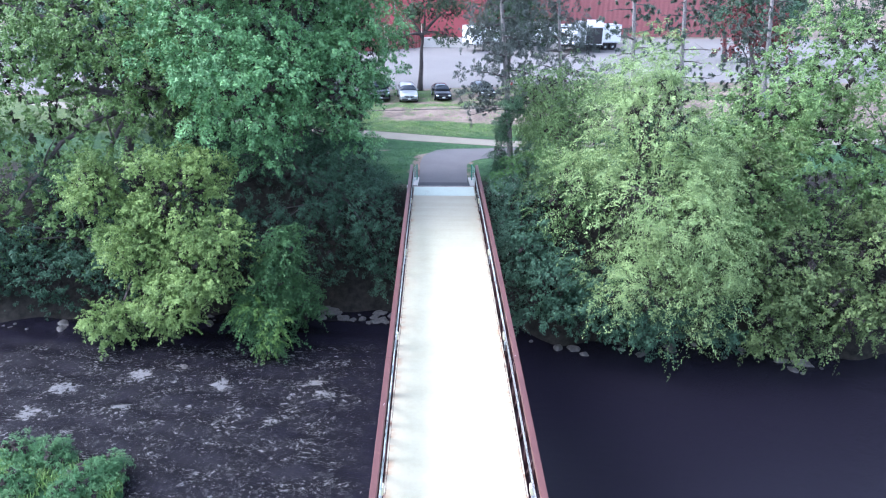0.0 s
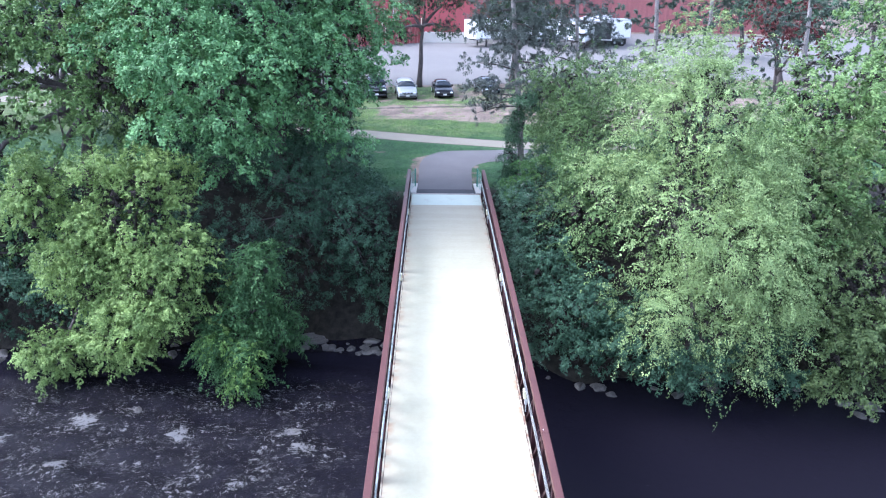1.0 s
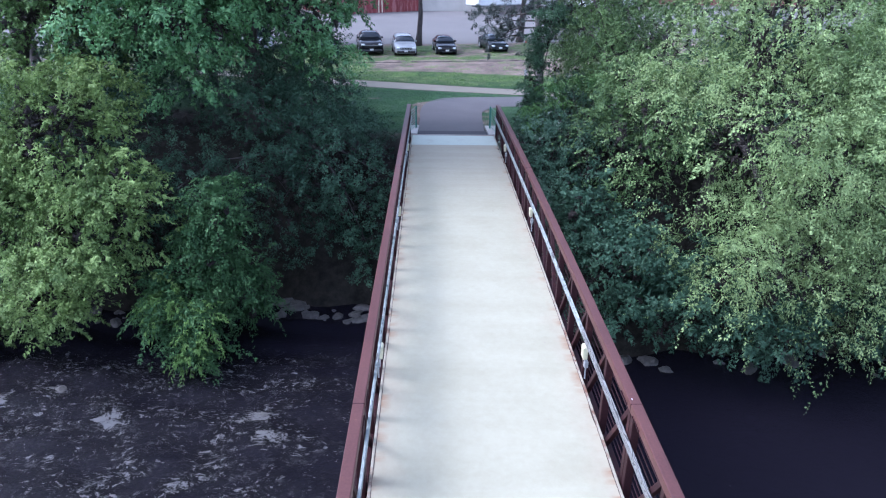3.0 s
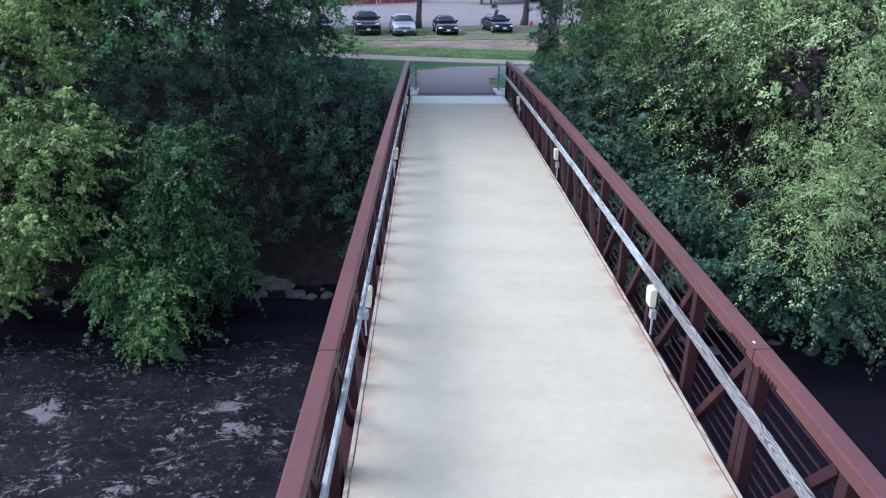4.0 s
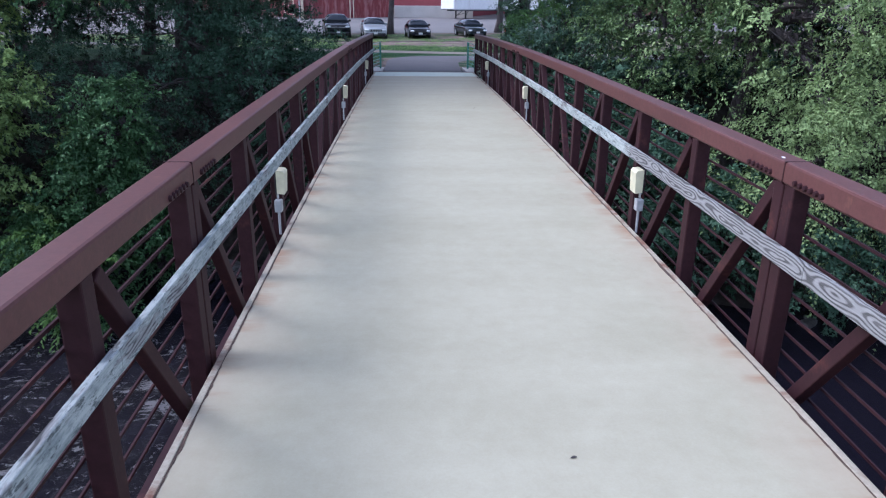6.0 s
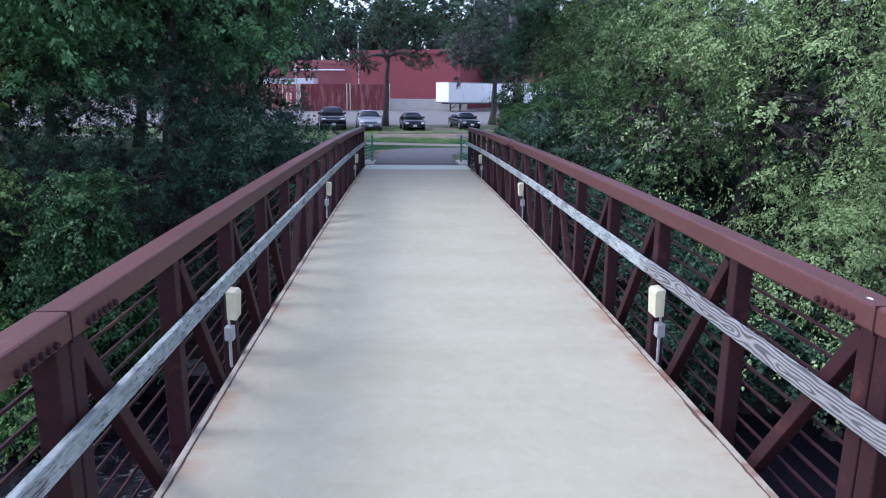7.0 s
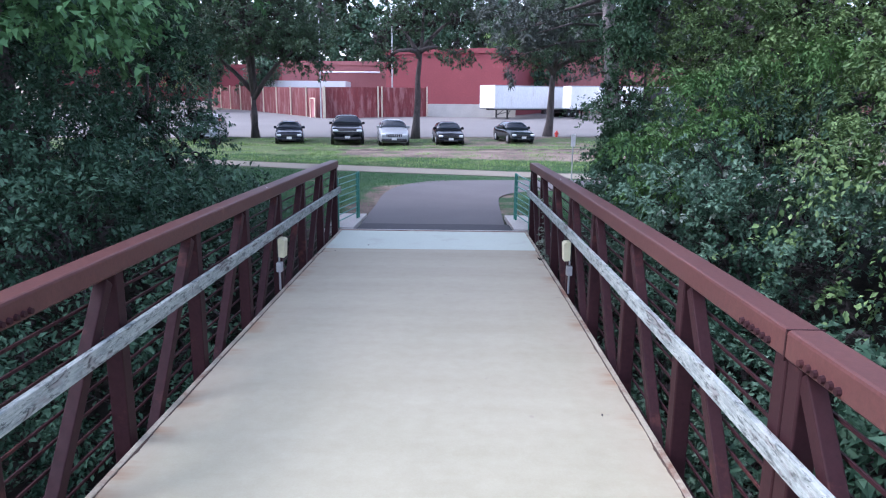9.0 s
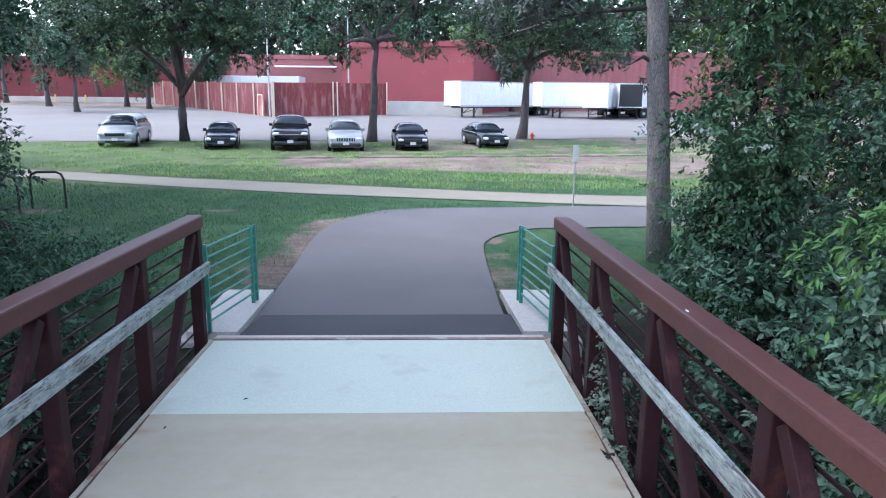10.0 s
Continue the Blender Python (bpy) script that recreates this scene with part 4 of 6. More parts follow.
    part("bumper", box(-h * 0.84, h * 0.84, Y(0) - 0.07, Y(0.05), clear + 0.03, clear + 0.24, 0.09), M_BLACK if not chrome else paint, e)
    part("plate", box(-0.15, 0.15, Y(0) - 0.085, Y(0) - 0.072, clear + 0.14, clear + 0.29), M_PLATE, e, "pale number plate")
    for t in (0.18, 0.8):
        for s in (-1, 1):
            wheel(e, s * (h - 0.085), Y(t), r, 0.2)
    return e


def lot_at(x, y):
    return (x, y, height(x, y) + (0.03 if y > lot_edge(x) else 0.0))


P_SILVER = car_paint("silver_paint", (0.33, 0.35, 0.36), 0.3, 0.5)
P_BLACK = car_paint("black_paint", (0.004, 0.005, 0.007))
P_WHITE = car_paint("silver_white_paint", (0.36, 0.38, 0.39), 0.3, 0.5)
P_GREYBLUE = car_paint("dark_grey_paint", (0.01, 0.013, 0.02))
P_DARKGREEN = car_paint("dark_green_paint", (0.006, 0.011, 0.012))
car("silver minivan parked on the car park edge", lot_at(-15.84, 74.30), 10, P_SILVER, 5.1, 1.95, 1.68, 1.02, 0.95, (0.2, 0.36), 0.86, (0.92, 0.985), 1.1, 0.2, 0.34)
car("dark sedan parked nose to the grass", lot_at(-10.07, 72.90), 12, P_GREYBLUE, 4.4, 1.7, 1.37, 0.89, 0.81, (0.3, 0.45), 0.68, (0.8, 0.86), 0.95, 0.18, 0.31)
car("black pickup truck parked nose to the grass", lot_at(-6.41, 73.10), 9, P_BLACK, 5.6, 2.0, 1.8, 1.2, 1.14, (0.28, 0.36), 0.58, (0.6, 0.63), 1.22, 0.28, 0.4, "wide", False)
car("silver crossover with slotted grille parked on the grass edge", lot_at(-3.40, 72.40), 7, P_WHITE, 4.6, 1.84, 1.54, 1.0, 0.93, (0.26, 0.4), 0.84, (0.9, 0.97), 1.02, 0.22, 0.34, "slots", False)
car("black sedan parked nose to the grass", lot_at(0.07, 73.40), 6, P_BLACK, 4.5, 1.73, 1.4, 0.9, 0.82, (0.3, 0.45), 0.68, (0.8, 0.86), 0.96, 0.18, 0.32)
car("dark green sedan parked at a slant", lot_at(4.50, 75.40), 12, P_DARKGREEN, 4.6, 1.7, 1.36, 0.87, 0.8, (0.3, 0.44), 0.68, (0.8, 0.86), 0.96, 0.18, 0.31)


# ---- trailers ----
M_TRAILER = surface("trailer_panel", (0.7, 0.71, 0.7), (0.8, 0.81, 0.8), 0.45, 0.4, 12, 0.002, stain=(0.58, 0.56, 0.52), stain_scale=0.8, stain_cut=0.58, stretch=(1.5, 1.5, 0.35))


def trailer(label, at, rz, L=14.6, dark=False):
    """Nose at the origin, body along +y."""
    e = thing("trailer", label, "trailer", at, "parked trailers", rz)
    H = 3.75
    part("box_body", box(-1.3, 1.3, 0, L, 1.2, H, 0.05), M_TRAILER, e)
    part("nose_panel", box(-1.17, 1.17, -0.03, 0.03, 1.32, H - 0.12, 0.01), M_BLACK if dark else M_TRAILER, e, "dark front panel" if dark else "")
    part("top_rail", box(-1.315, 1.315, 0.0, L + 0.01, H - 0.1, H + 0.006, 0.01), M_GREY, e)
    for s in (-1, 1):
        x0, x1 = sorted((s * 1.24, s * 1.32))
        part("side_rail", box(x0, x1, 0.0, L, 1.1, 1.26, 0.01), M_GREY, e)
        for k in range(int(L / 1.2)):
            x0, x1 = sorted((s * 1.296, s * 1.308))
            part("side_seam", box(x0, x1, 1.2 * (k + 1) - 0.02, 1.2 * (k + 1) + 0.02, 1.27, H - 0.11), M_TRAILER, e)
    part("underframe", box(-0.55, 0.55, 0.4, L - 0.3, 0.98, 1.19), M_BLACK, e)
    for s in (-1, 1):
        part("landing_leg", box(s * 0.95 - 0.07, s * 0.95 + 0.07, 2.2, 2.36, 0.05, 1.15), M_BLACK, e)
        part("leg_foot", box(s * 0.95 - 0.16, s * 0.95 + 0.16, 2.1, 2.46, 0.0, 0.06), M_BLACK, e)
        part("leg_brace", beam((s * 0.95, 2.3, 0.35), (s * 0.5, 3.2, 1.1), 0.06, 0.06), M_BLACK, e)
        for y in (L - 2.4, L - 1.2):
            w = part("wheel", cyl((s * 0.7, y, 0.5), (s * 1.25, y, 0.5), 0.5, n=20), M_RUBBER, e)
            part("hub", cyl((s * 1.2, y, 0.5), (s * 1.27, y, 0.5), 0.22, 0.16, n=12), M_GREY, w)
        part("mud_flap", box(s * 0.98 - 0.28, s * 0.98 + 0.28, L - 0.62, L - 0.6, 0.35, 1.1), M_BLACK, e)
    part("leg_brace", beam((-0.95, 2.28, 0.4), (0.95, 2.28, 0.8), 0.06, 0.06), M_BLACK, e)
    part("bogie", box(-0.6, 0.6, L - 3.4, L - 0.4, 0.6, 0.98), M_BLACK, e)
    return e


def lot_pt(x, y):
    return (x, y, height(x, y) + 0.03)


trailer("white semi trailer standing on its landing legs", lot_pt(4.3, 108.3), -52)
trailer("white semi trailer parked in the lot", lot_pt(13.6, 110.2), -78)
trailer("white semi trailer parked in the lot", lot_pt(19.0, 106.5), -22)
trailer("white semi trailer with a dark front panel", lot_pt(23.2, 108.2), -12, dark=True)

# ---- fence, walls and building ----
def fence_run(name, a, b, h, posts, label):
    e = thing(name, label, "fence", (0, 0, 0), "red yard fence")
    a, b = Vector((*a, 0)), Vector((*b, 0))
    d = (b - a).normalized()
    nrm = Vector((d.y, -d.x, 0))
    if nrm.y > 0:
        nrm = -nrm
    n = posts
    for i in range(n):
        p, q = a.lerp(b, i / n), a.lerp(b, (i + 1) / n)
        m = 14
        bm = bmesh.new()
        rows = []
        for j in range(m * 2 + 1):
            t = j / (m * 2)
            c = p.lerp(q, t)
            off = nrm * (0.035 if (j // 1) % 2 else 0.0)
            z = height(c.x, c.y)
            rows.append((bm.verts.new((c + off) + Vector((0, 0, z - 0.1))), bm.verts.new((c + off) + Vector((0, 0, z + h)))))
        for r, s in zip(rows, rows[1:]):
            bm.faces.new((r[0], s[0], s[1], r[1]))
        bmesh.ops.solidify(bm, geom=list(bm.faces), thickness=0.03)
        part("panel", bm, M_REDFENCE, e)
    for i in range(n + 1):
        p = a.lerp(b, i / n) + nrm * 0.12
        z = height(p.x, p.y)
        for q in (p, p + d * 0.5) if n == 2 and i == 1 else (p,):
            part("post", box(q.x - 0.07, q.x + 0.07, q.y - 0.07, q.y + 0.07, z - 0.2, z + h + 0.12, 0.01), M_POST, e, "pale painted steel post")
    return e


C0, C1, C2 = (-13.7, 105.6), (-2.75, 112.98), (-38.0, 141.0)
fence_run("yard_fence", C0, C1, 3.4, 2, "weathered red corrugated yard fence with pale posts")
fence_run("yard_fence", C2, C0, 3.3, 9, "weathered red corrugated yard fence with pale posts")
gate = thing("fence_door", "red door in a pale frame in the yard fence", "door", (-15.1, 106.85, height(-15, 107)), rz=-50)
part("leaf", box(-0.45, 0.45, -0.2, -0.14, 0.05, 2.1), M_REDFENCE, gate)
for x0, x1, z0, z1 in ((-0.55, -0.45, 0, 2.2), (0.45, 0.55, 0, 2.2), (-0.55, 0.55, 2.1, 2.2)):
    part("door_frame", box(x0, x1, -0.24, -0.12, z0, z1), M_POST, gate)
kerb = thing("kerb", "low pale concrete kerb along the car park edge", "kerb", kind="structure")
part("kerb_stone", box(-62, -38, 145.2, 145.7, 0.9, 1.75, 0.03), M_CONC, kerb)
dock = thing("dock_wall", "low grey concrete dock wall", "wall", kind="structure")
part("wall", box(-2.6, 8.0, 113.2, 113.6, 0.2, 1.95, 0.02), M_CONC, dock)
bolp = thing("bollard", "yellow bollard beside the fence", "bollard", lot_pt(-6.2, 111.6))
part("pipe", cyl((0, 0, -0.1), (0, 0, 1.3), 0.11), M_YELLOW, bolp)
for x, y in ((-54.0, 144.0), (-49.5, 144.0)):
    b2 = thing("bollard", "yellow bollard on the car park", "bollard", lot_pt(x, y))
    part("pipe", cyl((0, 0, -0.1), (0, 0, 1.1), 0.11), M_YELLOW, b2)
for x, y, hh in ((-14.0, 105.1, 10.5), (-6.7, 111.2, 10.0)):
    lp = thing("light_pole", "thin grey yard light pole", "lamp post", lot_pt(x, y))
    part("pole", cyl((0, 0, -0.2), (0, 0, hh), 0.09, 0.06), M_GREY, lp)
    part("arm", cyl((0, 0, hh - 0.1), (0, -0.9, hh + 0.05), 0.035), M_GREY, lp)
    part("lamp_head", box(-0.14, 0.14, -1.35, -0.8, hh, hh + 0.13, 0.03), M_GREY, lp)


def block(name, x0, x1, y0, y1, h, mat, ribs, label):
    e = thing(name, label, "building", (0, 0, 0), "red industrial buildings")
    z0 = height(0, max(100, y0)) - 0.3
    if ribs:
        n = int((x1 - x0) / 0.45)
        bm = bmesh.new()
        ring = []
        for i in range(n + 1):
            ring.append((x0 + (x1 - x0) * i / n, y0 - (0.07 if i % 2 else 0)))
        ring += [(x1, y1), (x0, y1)]
        loft([[(x, y, z0) for x, y in ring], [(x, y, h) for x, y in ring]], bm)
    else:
        bm = box(x0, x1, y0, y1, z0, h)
    part("wall", bm, mat, e)
    part("roof", box(x0 + 0.2, x1 - 0.2, y0 + 0.2, y1 - 0.2, h + 0.004, h + 0.08, 0.01), M_ROOF, e)
    for a, b, c, d in ((x0 - 0.2, x1 + 0.2, y0 - 0.22, y0 - 0.12), (x0 - 0.2, x0 - 0.1, y0 - 0.11, y1), (x1 + 0.1, x1 + 0.2, y0 - 0.11, y1)):
        part("parapet", box(a, b, c, d, h - 0.15, h + 0.45, 0.01), mat, e)
    return e


block("factory", -70, -26.6, 152, 175, 7.6, M_REDWALL, False, "low red brick-coloured factory wing")
shed = thing("loading_shed", "low shed with a white metal fascia behind the fence", "shed", (0, 0, height(-20, 134)))
part("wall", box(-27.3, -15.6, 133, 138, -0.2, 3.2), M_REDWALL, shed)
part("fascia", box(-27.5, -15.4, 132.7, 138.2, 3.204, 4.15, 0.02), M_WHITE, shed, "white metal fascia")
for j in range(13):
    part("fascia_rib", box(-27.4 + j * 0.98, -27.3 + j * 0.98, 132.62, 132.7, 3.23, 4.12), M_WHITE, shed)
b1 = block("factory", -26.5, -7.7, 140, 160, 7.7, M_REDMETAL, False, "red factory wing with a flat roof")
part("roof_pipe", cyl((-20, 139.6, 6.5), (-11, 139.6, 6.5), 0.12), M_WHITE, b1)
tall = block("factory", -12.6, 4.5, 0, 26, 8.3, M_REDWALL, False, "tall dark red factory block")
tall.matrix_world = pose(3.0, 117.5, 0, 0, 0, -24)
block("factory", 12.5, 62, 131, 160, 8.3, M_REDMETAL, True, "orange-red corrugated metal warehouse")


# ---- trees ----
def fbm(p, seed):
    r = np.random.RandomState(seed)
    out = np.zeros(len(p))
    for k in range(5):
        a = r.normal(size=3)
        a *= (0.5 + 0.35 * k) / np.linalg.norm(a)
        out += np.sin(p @ a + r.uniform(0, 6.28)) / 2.2
    return out


def leaves(lobes, count, size, seed, aspect=0.62, per=34, spray=0.55, droop=0.25, gaps=0.15, rough=0.18, floor=None, rise=0.25, thick=0.38, tri=False):
    """Leaf blades set along short sprays that cover the lobes of a crown; each is a folded diamond."""
    r = np.random.RandomState(seed)
    lob = np.array(lobes, float)
    area = (lob[:, 3] * lob[:, 4] + lob[:, 3] * lob[:, 5] + lob[:, 4] * lob[:, 5])
    m = max(8, int(count / per))
    idx = r.choice(len(lob), m, p=area / area.sum())
    u = r.normal(size=(m, 3))
    u[:, 2] += 0.25
    u /= np.linalg.norm(u, axis=1, keepdims=True)
    c, rad = lob[idx, :3], lob[idx, 3:]
    depth = 1 - 0.5 * r.rand(m) ** 2.2
    bumps = 1 + rough * fbm(u * 5 + c, seed + 1)
    pos = c + u * rad * (depth * bumps)[:, None]
    keep = fbm(pos * 1.1, seed + 2) > -1.6 + gaps * 4
    # drop what lies deep inside another lobe
    inside = np.zeros(m, bool)
    for L in lob:
        q = (pos - L[:3]) / L[3:]
        inside |= (q * q).sum(1) < 0.4
    keep &= ~inside
    if floor is not None:
        keep &= pos[:, 2] > floor
    pos, u = pos[keep], u[keep]
    m = len(pos)
    d = u + r.normal(size=(m, 3)) * 0.45 + np.array((0, 0, rise))
    d /= np.linalg.norm(d, axis=1, keepdims=True)
    ln = spray * r.uniform(0.6, 1.3, m)
    n = m * per
    t = r.rand(n)
    D = np.repeat(d, per, 0)
    P = np.repeat(pos, per, 0) + D * (t * np.repeat(ln, per))[:, None]
    off = r.normal(size=(n, 3))
    off -= D * (off * D).sum(1)[:, None]
    off /= np.linalg.norm(off, axis=1, keepdims=True)
    P += off * (np.repeat(ln, per) * thick * (1.1 - 0.7 * t) * r.rand(n) ** 0.6)[:, None]
    P[:, 2] -= droop * t * t * np.repeat(ln, per)
    ax = off * 0.8 + D * 0.5 + r.normal(size=(n, 3)) * 0.35
    ax[:, 2] -= droop
    ax /= np.linalg.norm(ax, axis=1, keepdims=True)
    nn = np.repeat(u, per, 0) * 0.35 + np.array((0, 0, 1.15)) + r.normal(size=(n, 3)) * 0.42
    side = np.cross(ax, nn)
    side /= np.linalg.norm(side, axis=1, keepdims=True) + 1e-9
    up = np.cross(side, ax)
    s = size * r.uniform(0.65, 1.25, n)[:, None]
    a = P - ax * s * 0.5
    b = P + ax * s * 0.5
    l = P + side * s * aspect * 0.5 + up * s * 0.12 - ax * s * 0.06
    q = P - side * s * aspect * 0.5 + up * s * 0.12 - ax * s * 0.06
    if tri:
        return np.stack((l - ax * s * 0.3, b, q - ax * s * 0.3), 1)
    return np.stack((a, l, b, q), 1)


def leaf_mesh(name, sets, material, parent, label=""):
    """One mesh from arrays of leaves, of three or four corners each."""
    co, tri, base = [], [], 0
    for V in sets:
        n, c = V.shape[:2]
        i = np.arange(n)[:, None] * c + base
        tri.append(np.concatenate((i, i + 1, i + 2) if c == 3 else (i, i + 1, i + 2, i, i + 2, i + 3), 1).ravel())
        co.append(V.reshape(-1, 3))
        base += n * c
    co, tri = np.concatenate(co).astype(np.float32), np.concatenate(tri).astype(np.int32)
    me = bpy.data.meshes.new(name)
    me.vertices.add(len(co))
    me.vertices.foreach_set("co", co.ravel())
    me.loops.add(len(tri))
    me.loops.foreach_set("vertex_index", tri)
    me.polygons.add(len(tri) // 3)
    me.polygons.foreach_set("loop_start", np.arange(0, len(tri), 3, dtype=np.int32))
    me.polygons.foreach_set("loop_total", np.full(len(tri) // 3, 3, dtype=np.int32))
    me.materials.append(material)
    me.update()
    me.validate()
    ob = new(name, me)
    ob.parent = parent
    ob["kind"] = "stuff"
    if label:
        ob["label"] = label
    return ob


def tree(name, label, category, base, lobes, count, size, mat, seed, r0=0.25, limbs=True, group="trees on the river bank", lean=(0, 0), fork=(2, 4), puff=12, spires=0, plumes=0.0, plume_len=1.5, core_share=0.16, rosettes=0.0, glints=0.0, **kw):
    """Lobes in world places; the trunk rises from base into the crown and sends a limb into each lobe."""
    x, y = base
    z = height(x, y)
    e = thing(name, label, category, (x, y, z), group)
    rel = [(l[0] - x, l[1] - y, l[2] - z, *l[3:]) for l in lobes]
    top = max(rel, key=lambda l: l[2])
    rnd = random.Random(seed)
    bm = bmesh.new()
    n = 7
    pts = []
    for i in range(n):
        t = i / (n - 1)
        pts.append((top[0] * t ** 1.6 + lean[0] * math.sin(t * 3) + 0.06 * math.sin(i * 2.1 + seed), top[1] * t ** 1.6 + lean[1] * math.sin(t * 3) + 0.06 * math.cos(i * 1.7), -0.4 + (top[2] + 0.4) * t))
    tube(pts, [r0 * (1.35 if i == 0 else 1.0 - 0.8 * i / (n - 1)) for i in range(n)], 10, bm)
    part("trunk", bm, M_BARK, e, smooth=True)
    if limbs:
        for l in rel:
            if l is top:
                continue
            k = rnd.uniform(0.25, 0.45)
            a = Vector(pts[fork[0]]).lerp(Vector(pts[fork[1]]), k)
            b = Vector(l[:3])
            mid = a.lerp(b, 0.5) + Vector((rnd.uniform(-0.3, 0.3), rnd.uniform(-0.3, 0.3), 0.12 * (b - a).length))
            tip = b + Vector((rnd.uniform(-1, 1) * l[3], rnd.uniform(-1, 1) * l[4], 0.6 * l[5])) * 0.6
            bm = tube([a, a.lerp(mid, 0.5) + Vector((0, 0, 0.1)), mid, b, tip], [r0 * 0.62, r0 * 0.5, r0 * 0.36, r0 * 0.2, r0 * 0.06], 7)
            for _ in range(4):
                c = mid.lerp(b, rnd.random())
                w = Vector((rnd.uniform(-1, 1) * l[3], rnd.uniform(-1, 1) * l[4], rnd.uniform(-0.2, 0.9) * l[5])) * 0.75
                tube([c, c + w * 0.5 + Vector((0, 0, 0.15)), c + w], [r0 * 0.17, r0 * 0.11, r0 * 0.03], 5, bm)
            part("limb", bm, M_BARK, e, smooth=True)
    kw.setdefault("gaps", 0.15)
    full = []
    for l in rel:
        full.append((*l[:3], *(0.62 * c for c in l[3:])))
        for k in range(puff):
            u = Vector((rnd.gauss(0, 1), rnd.gauss(0, 1), rnd.gauss(0.25, 0.8))).normalized()
            q = rnd.uniform(0.28, 0.48)
            full.append((l[0] + u.x * l[3] * 0.88, l[1] + u.y * l[4] * 0.88, l[2] + u.z * l[5] * 0.88, l[3] * q, l[4] * q, l[5] * q * 0.42))
    for k in range(spires):
        l = rnd.choice(rel)
        u = Vector((rnd.gauss(0, 0.8), rnd.gauss(-0.2, 0.8), abs(rnd.gauss(0.6, 0.5)))).normalized()
        c = Vector(l[:3]) + Vector((u.x * l[3], u.y * l[4], u.z * l[5]))
        full.append((c.x, c.y, c.z + 0.35, 0.32, 0.32, rnd.uniform(0.6, 1.1)))
    core = [(*l[:3], *(0.7 * c for c in l[3:])) for l in rel]
    sets = [leaves(full, count * (1 - rosettes), size, seed, **kw)]
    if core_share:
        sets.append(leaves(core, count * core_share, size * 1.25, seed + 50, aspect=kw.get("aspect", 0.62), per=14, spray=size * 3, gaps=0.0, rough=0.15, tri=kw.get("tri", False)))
        # Dark blades added inside the crown to stand in for its shade.
        leaf_mesh("inner_shade_mass", [leaves([(*l[:3], *(0.5 * c for c in l[3:])) for l in rel], count * 0.04, size * 2.4, seed + 60, aspect=0.42, per=10, spray=size * 3, gaps=0.0, rough=0.15, tri=True)], M_TWIG_SHADE, e, "dark inner brush that stands in for crown shade")
    if rosettes:
        sets.append(leaves(full, count * rosettes, size * 1.25, seed + 80, aspect=kw.get("aspect", 0.62), per=9, spray=size * 1.3, droop=0.15, rise=0.3, thick=0.75, gaps=kw["gaps"]))
    if glints:
        leaf_mesh("pale_sprig", [leaves(full, count * glints, size * 1.1, seed + 90, aspect=0.5, per=7, spray=size * 1.2, droop=0.15, rise=0.3, thick=0.75, gaps=kw["gaps"])], M_LEAF_VINE, e, "whitish young leaf tips")
    if plumes:
        sets.append(leaves(rel, count * plumes, size, seed + 70, per=46, spray=plume_len, droop=kw.get("droop", 0.25), rise=kw.get("rise", 0.25), thick=0.13, gaps=0.0, tri=kw.get("tri", False)))
    leaf_mesh("crown", sets, mat, e)
    return e


# left bank
tree("vine", "pale leafy vine climbing the rail at the deck edge", "vine", (2.1, 39.6), [(1.97, 39.5, 0.1, 0.07, 0.22, 0.14), (2.0, 39.6, 0.4, 0.07, 0.14, 0.22), (2.0, 39.75, 0.75, 0.06, 0.12, 0.2), (1.9, 39.0, 0.03, 0.06, 0.3, 0.06)], 900, 0.05, M_LEAF_VINE, 10, 0.012, per=14, spray=0.16)
tree("maple_tree", "large dark green maple with dense layered crown", "tree", (-9, 42.5), [(-9, 41, 9, 5.5, 6, 6.5), (-9.6, 36.4, 6.4, 4, 3.8, 3.6), (-5.8, 38.5, 6.2, 2.6, 3.6, 3.3), (-5.3, 42.8, 8.3, 2.4, 3.3, 3.6), (-12.6, 38.6, 9, 3.5, 4, 4.5), (-8, 40, 14, 4.5, 4.5, 3.2)], 210000, 0.15, M_LEAF_MAPLE, 11, 0.4, aspect=0.72, tri=True, per=46, spray=0.75, droop=0.4, gaps=0.18)
tree("bank_tree", "tall olive green tree on the river bank", "tree", (-20, 43), [(-19, 42, 8, 5.5, 5, 7), (-24, 41, 5, 5, 5, 7), (-16.2, 40, 6, 3.2, 4, 5), (-29, 40, 6, 6, 6, 8), (-20, 37.5, 0, 3.5, 3, 4), (-25, 36.5, -1.5, 3, 2.5, 3.4), (-22, 45, 10, 6, 5, 5), (-15.6, 44, 11, 3.6, 4, 4), (-29, 45, 11, 5, 5, 6), (-17, 45.5, 5, 4, 3, 4)], 170000, 0.185, M_LEAF_OLIVE, 12, 0.35, per=40, spray=0.7, gaps=0.1, tri=True)
tree("bush_tree", "light yellow-green small tree leaning over the river", "tree", (-13.5, 36), [(-13.2, 33.5, 1.6, 2.5, 2.3, 2.8), (-12.2, 32, -1.2, 2.5, 2.1, 2.2), (-15.4, 33.3, -0.9, 1.9, 2.0, 2.8), (-16.6, 31.6, -4.1, 1.2, 1.2, 1.2), (-10.9, 31.9, 0.1, 1.2, 1.3, 1.5), (-17.3, 33.5, 2.2, 1.3, 1.4, 1.8), (-13.6, 31.4, -3.2, 1.4, 1.2, 1.4)], 130000, 0.125, M_LEAF_LIGHT, 13, 0.18, aspect=0.5, tri=True, plumes=0.1, plume_len=0.8, per=36, spray=0.5, droop=0.35, rise=0.4)
